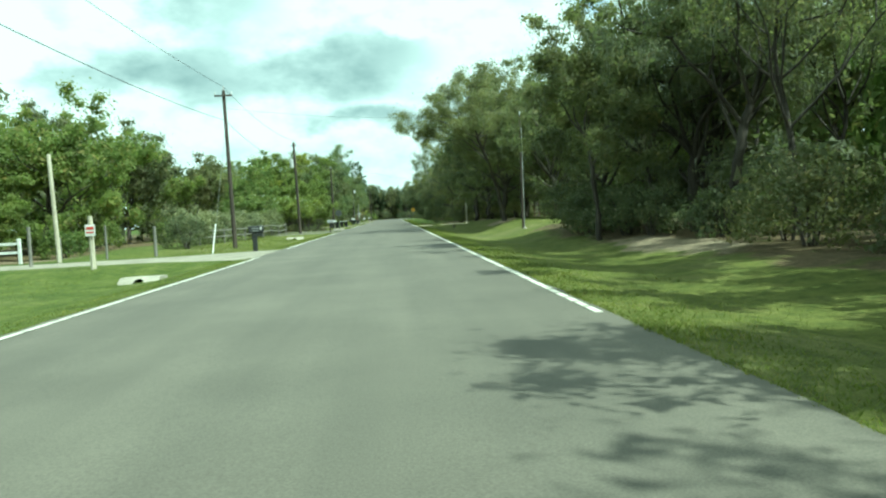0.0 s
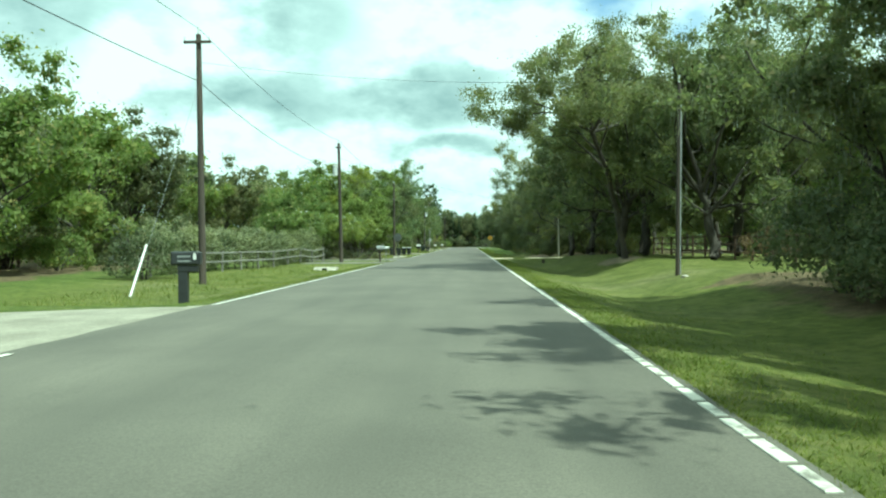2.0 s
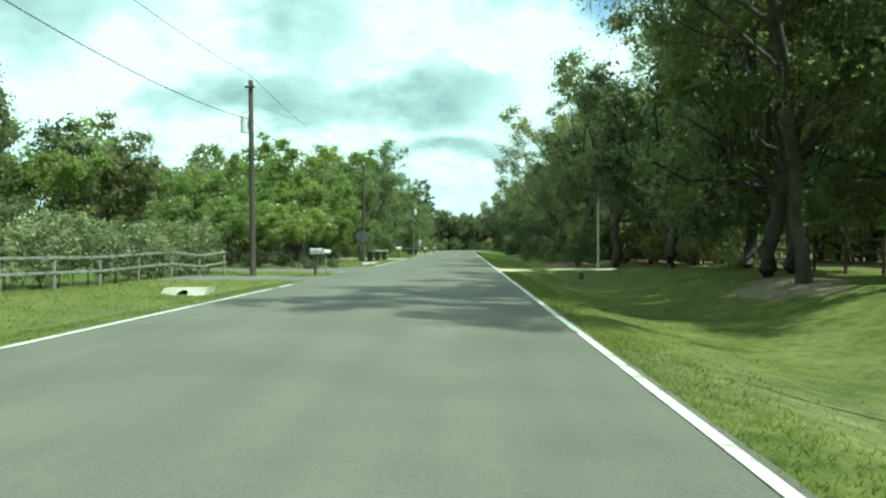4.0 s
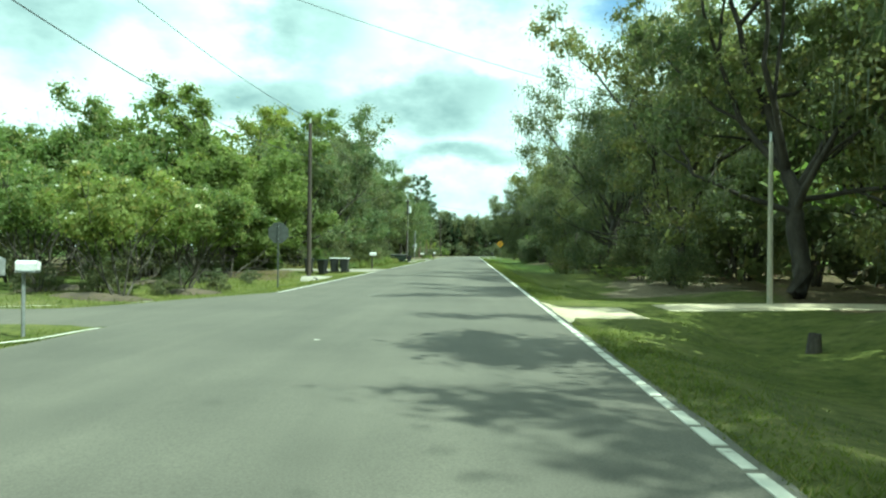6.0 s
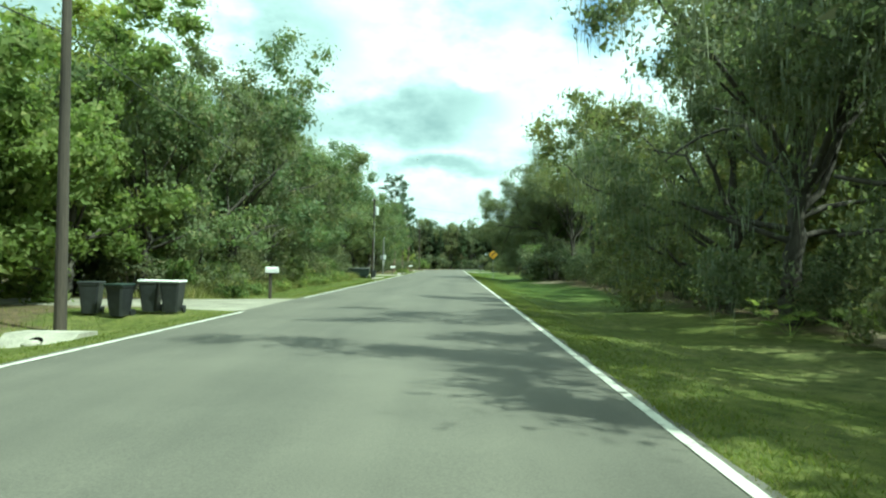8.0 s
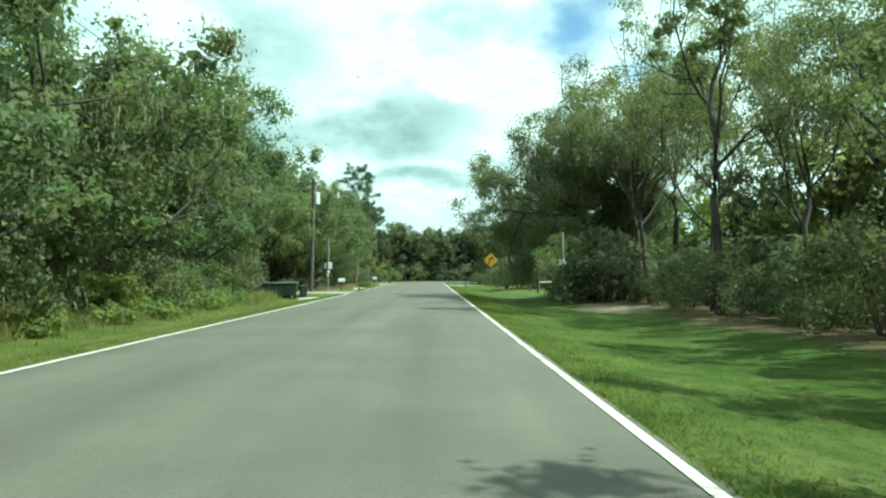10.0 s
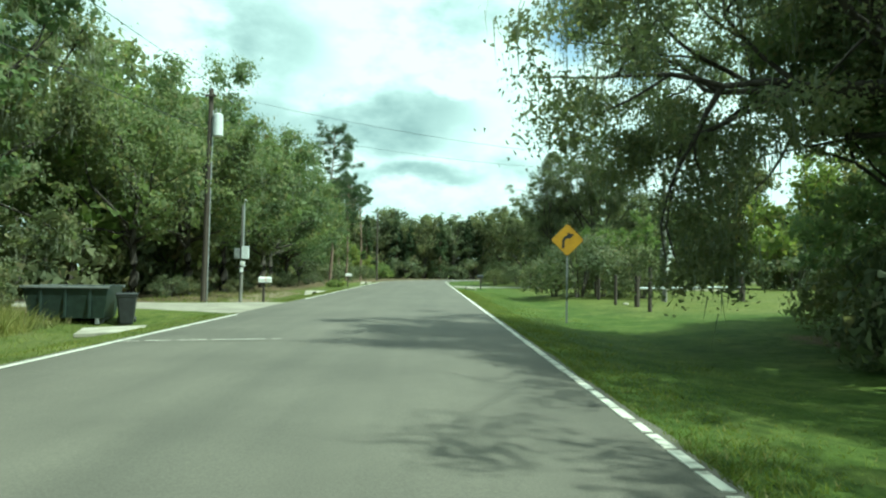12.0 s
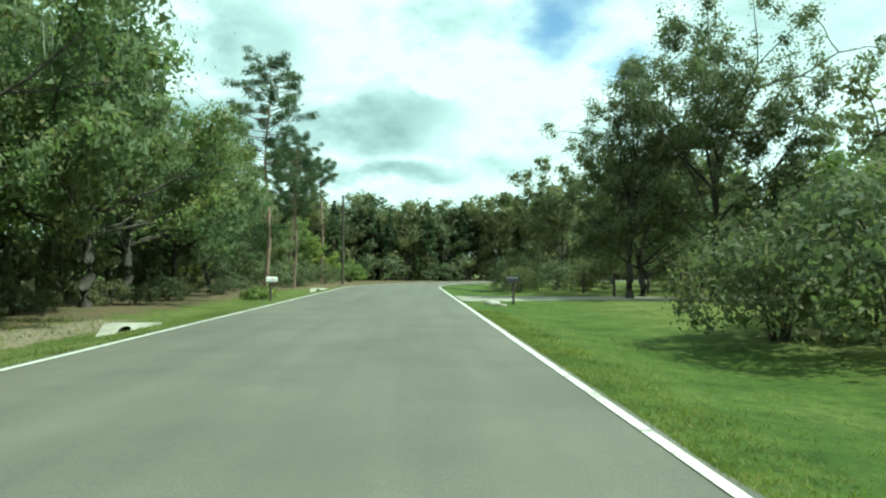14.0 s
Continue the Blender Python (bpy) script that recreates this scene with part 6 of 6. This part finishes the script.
def sign_back(x, y):
    root = thing("road_sign", x, y, lie(x, y), 0, "octagonal road sign seen from its plain grey back", "road sign", "road signs")
    bm = bmesh.new()
    box(bm, 0, 0, 1.2, 0.06, 0.03, 3.0, 0.006)
    part("post", bm, M["sign_back"], root)
    bm = bmesh.new()
    rod(bm, (0, 0.022, 2.25), (0, 0.03, 2.25), 0.45, 0.45, 8)
    bmesh.ops.rotate(bm, cent=(0, 0, 2.25), matrix=Matrix.Rotation(radians(22.5), 3, "Y"), verts=bm.verts)
    part("panel", bm, M["sign_back"], root, "dull grey metal back of an octagonal panel")
    for z in (2.0, 2.5):
        bm = bmesh.new()
        rod(bm, (0, -0.03, z), (0, 0.0, z), 0.018, 0.018, 6)
        part("bolt", bm, M["galvanized"], root)


sign_back(-5.95, 97.9)


# ---- far house ----
def house(x, y, rz, w, d, h, label):
    root = thing("house", x, y, lie(x, y), rz, label, "house")
    bm = bmesh.new()
    box(bm, 0, 0, h / 2 - 0.1, w, d, h + 0.2)
    part("wall", bm, M["white_paint"], root, "white painted walls")
    bm = bmesh.new()
    v = [bm.verts.new(p) for p in ((-w / 2 - 0.4, -d / 2 - 0.4, h), (w / 2 + 0.4, -d / 2 - 0.4, h), (w / 2 + 0.4, d / 2 + 0.4, h), (-w / 2 - 0.4, d / 2 + 0.4, h), (-w / 2 - 0.4, 0, h + 1.3), (w / 2 + 0.4, 0, h + 1.3))]
    for f in ((0, 1, 5, 4), (2, 3, 4, 5), (1, 2, 5), (3, 0, 4), (3, 2, 1, 0)):
        bm.faces.new([v[i] for i in f])
    part("roof", bm, M["galvanized"], root, "grey metal roof")
    for i, sx in enumerate((-0.3, 0.0, 0.3)):
        win = i != 1
        bm = bmesh.new()
        box(bm, sx * w, -d / 2 - 0.03, 1.4 if win else 1.05, 1.0, 0.06, 1.1 if win else 2.1, 0.01)
        part("window" if win else "door", bm, M["dull_metal"], root, "dark window" if win else "grey door")


house(-33.5, 89.5, -70, 9, 6, 2.6, "small white house with a metal roof among trees")

# scraps of white paint, and a white line laid across the lanes
cross_mark(-1.0, 89.3, -0.8, 89.4, ((0.0, 0.5), (0.75, 1.0)))
cross_mark(-0.3, 79.3, -0.22, 79.32, ((0.0, 1.0),))
cross_mark(-3.9, 164.2, -1.1, 164.6, ((0.0, 0.1), (0.13, 0.3), (0.33, 0.52), (0.55, 0.9), (0.94, 1.0)))

# planting beds under the myrtles: low dark plants, and mulch darkened for the shade
for x, y, s in ((-10.4, 92.4, 0.42), (-7.9, 96.6, 0.3), (-11.6, 95.8, 0.5), (-12.6, 92.6, 0.5), (-9.6, 100.4, 0.4), (-12.0, 103.0, 0.5)):
    put(bush_b, x, y, s, 70 * x)


def planting_bed(x, y, rx, ry, rz):
    """A low heap of mulch with an uneven rim, coloured dark for the myrtles' shade."""
    n, rings = 26, 5
    V, Fc = [(x, y, lie(x, y) + 0.17)], []
    for r in range(1, rings + 1):
        f = r / rings
        for i in range(n):
            an = 6.283 * i / n
            w = f * (1 + 0.22 * noise.noise((math.cos(an) * 2 + x, math.sin(an) * 2 + y, 1.0)))
            u, v = math.cos(an) * rx * w, math.sin(an) * ry * w
            px, py = x + u * math.cos(rz) - v * math.sin(rz), y + u * math.sin(rz) + v * math.cos(rz)
            V.append((px, py, lie(px, py) - 0.05 + 0.22 * (1 - f * f) + 0.05 * noise.noise((px * 3, py * 3, 4.0)) * (f < 1)))
    for i in range(n):
        j = (i + 1) % n
        Fc.append((0, 1 + i, 1 + j))
        for r in range(rings - 1):
            a, b = 1 + r * n, 1 + (r + 1) * n
            Fc.append((a + i, b + i, b + j, a + j))
    tagged(mesh_object("planting_bed", V, Fc, M["shaded_mulch"], smooth=True), "low heap of brown mulch darkened for the shade under crape myrtles", "planting bed", "planting beds")


for x, y, rx, ry, rz in ((-9.8, 91.6, 1.7, 0.8, 0.5), (-8.6, 95.4, 1.5, 0.8, 0.9), (-12.8, 94.2, 1.8, 0.9, 0.3), (-11.4, 98.8, 1.7, 0.9, 0.8)):
    planting_bed(x, y, rx, ry, rz)

# ---- grass ----
def grass():
    """Blades of grass along both verges."""
    n = 190000
    V = np.zeros((n, 3, 3))
    k = 0
    while k < n:
        y = 5 + 200 * rng.random() ** 1.0
        side = 1 if rng.random() < 0.6 else -1
        d = (-0.18 if side > 0 else -0.14) + (1.0 * rng.random() ** 1.6 if rng.random() < 0.5 else (3.2 if side > 0 else 7.5) * rng.random() ** 1.4)
        x = X0 + side * (HALF + d)
        if not free_of_drives(x, y):
            continue
        tuft = max(0.0, noise.noise((x * 0.9, y * 0.7, 9.0)))
        tall = 0.02 + 0.035 * rng.random() + 0.07 * tuft + (0.13 * ease(1.5, 4.0, d) if side < 0 and y > 38 else 0.03 * ease(3, 5, d))
        an, w = rng.random() * 6.28, 0.004 + 0.006 * rng.random() + 0.02 * tall
        z = lie(x, y) - 0.01 if d > 0 else -0.02
        dx, dy = math.cos(an) * w, math.sin(an) * w
        lx, ly = rng.normal(size=2) * tall * 0.7
        V[k] = ((x - dx, y - dy, z), (x + dx, y + dy, z), (x + lx, y + ly, z + tall))
        k += 1
    ob = mesh_object("grass", V.reshape(-1, 3), np.arange(3 * n).reshape(-1, 3), M["blade"])
    tagged(ob, "short green and yellow grass blades along the verges", "grass", kind="stuff")


grass()


def long_grass():
    """Tall olive tufts on the bank before the left-hand trees."""
    n = 26000
    V = np.zeros((n, 3, 3))
    k = 0
    while k < n:
        y = 121.8 + 50 * rng.random()
        x = -8.6 - 3.6 * rng.random()
        thick = noise.noise((x * 0.5, y * 0.35, 4.0)) + 0.25
        if rng.random() > thick + 0.35 or not free_of_drives(x, y):
            continue
        tall = (0.25 + 0.45 * rng.random()) * (0.6 + max(0.0, thick))
        an, w = rng.random() * 6.28, 0.012 + 0.012 * rng.random()
        z = lie(x, y) - 0.02
        dx, dy = math.cos(an) * w, math.sin(an) * w
        lx, ly = rng.normal(size=2) * tall * 0.4
        V[k] = ((x - dx, y - dy, z), (x + dx, y + dy, z), (x + lx, y + ly, z + tall))
        k += 1
    ob = mesh_object("long_grass", V.reshape(-1, 3), np.arange(3 * n).reshape(-1, 3), M["dry_blade"])
    tagged(ob, "long olive and straw coloured grass on the bank", "grass", kind="stuff")


long_grass()

for root, m in PLACED:
    root.matrix_basis = m
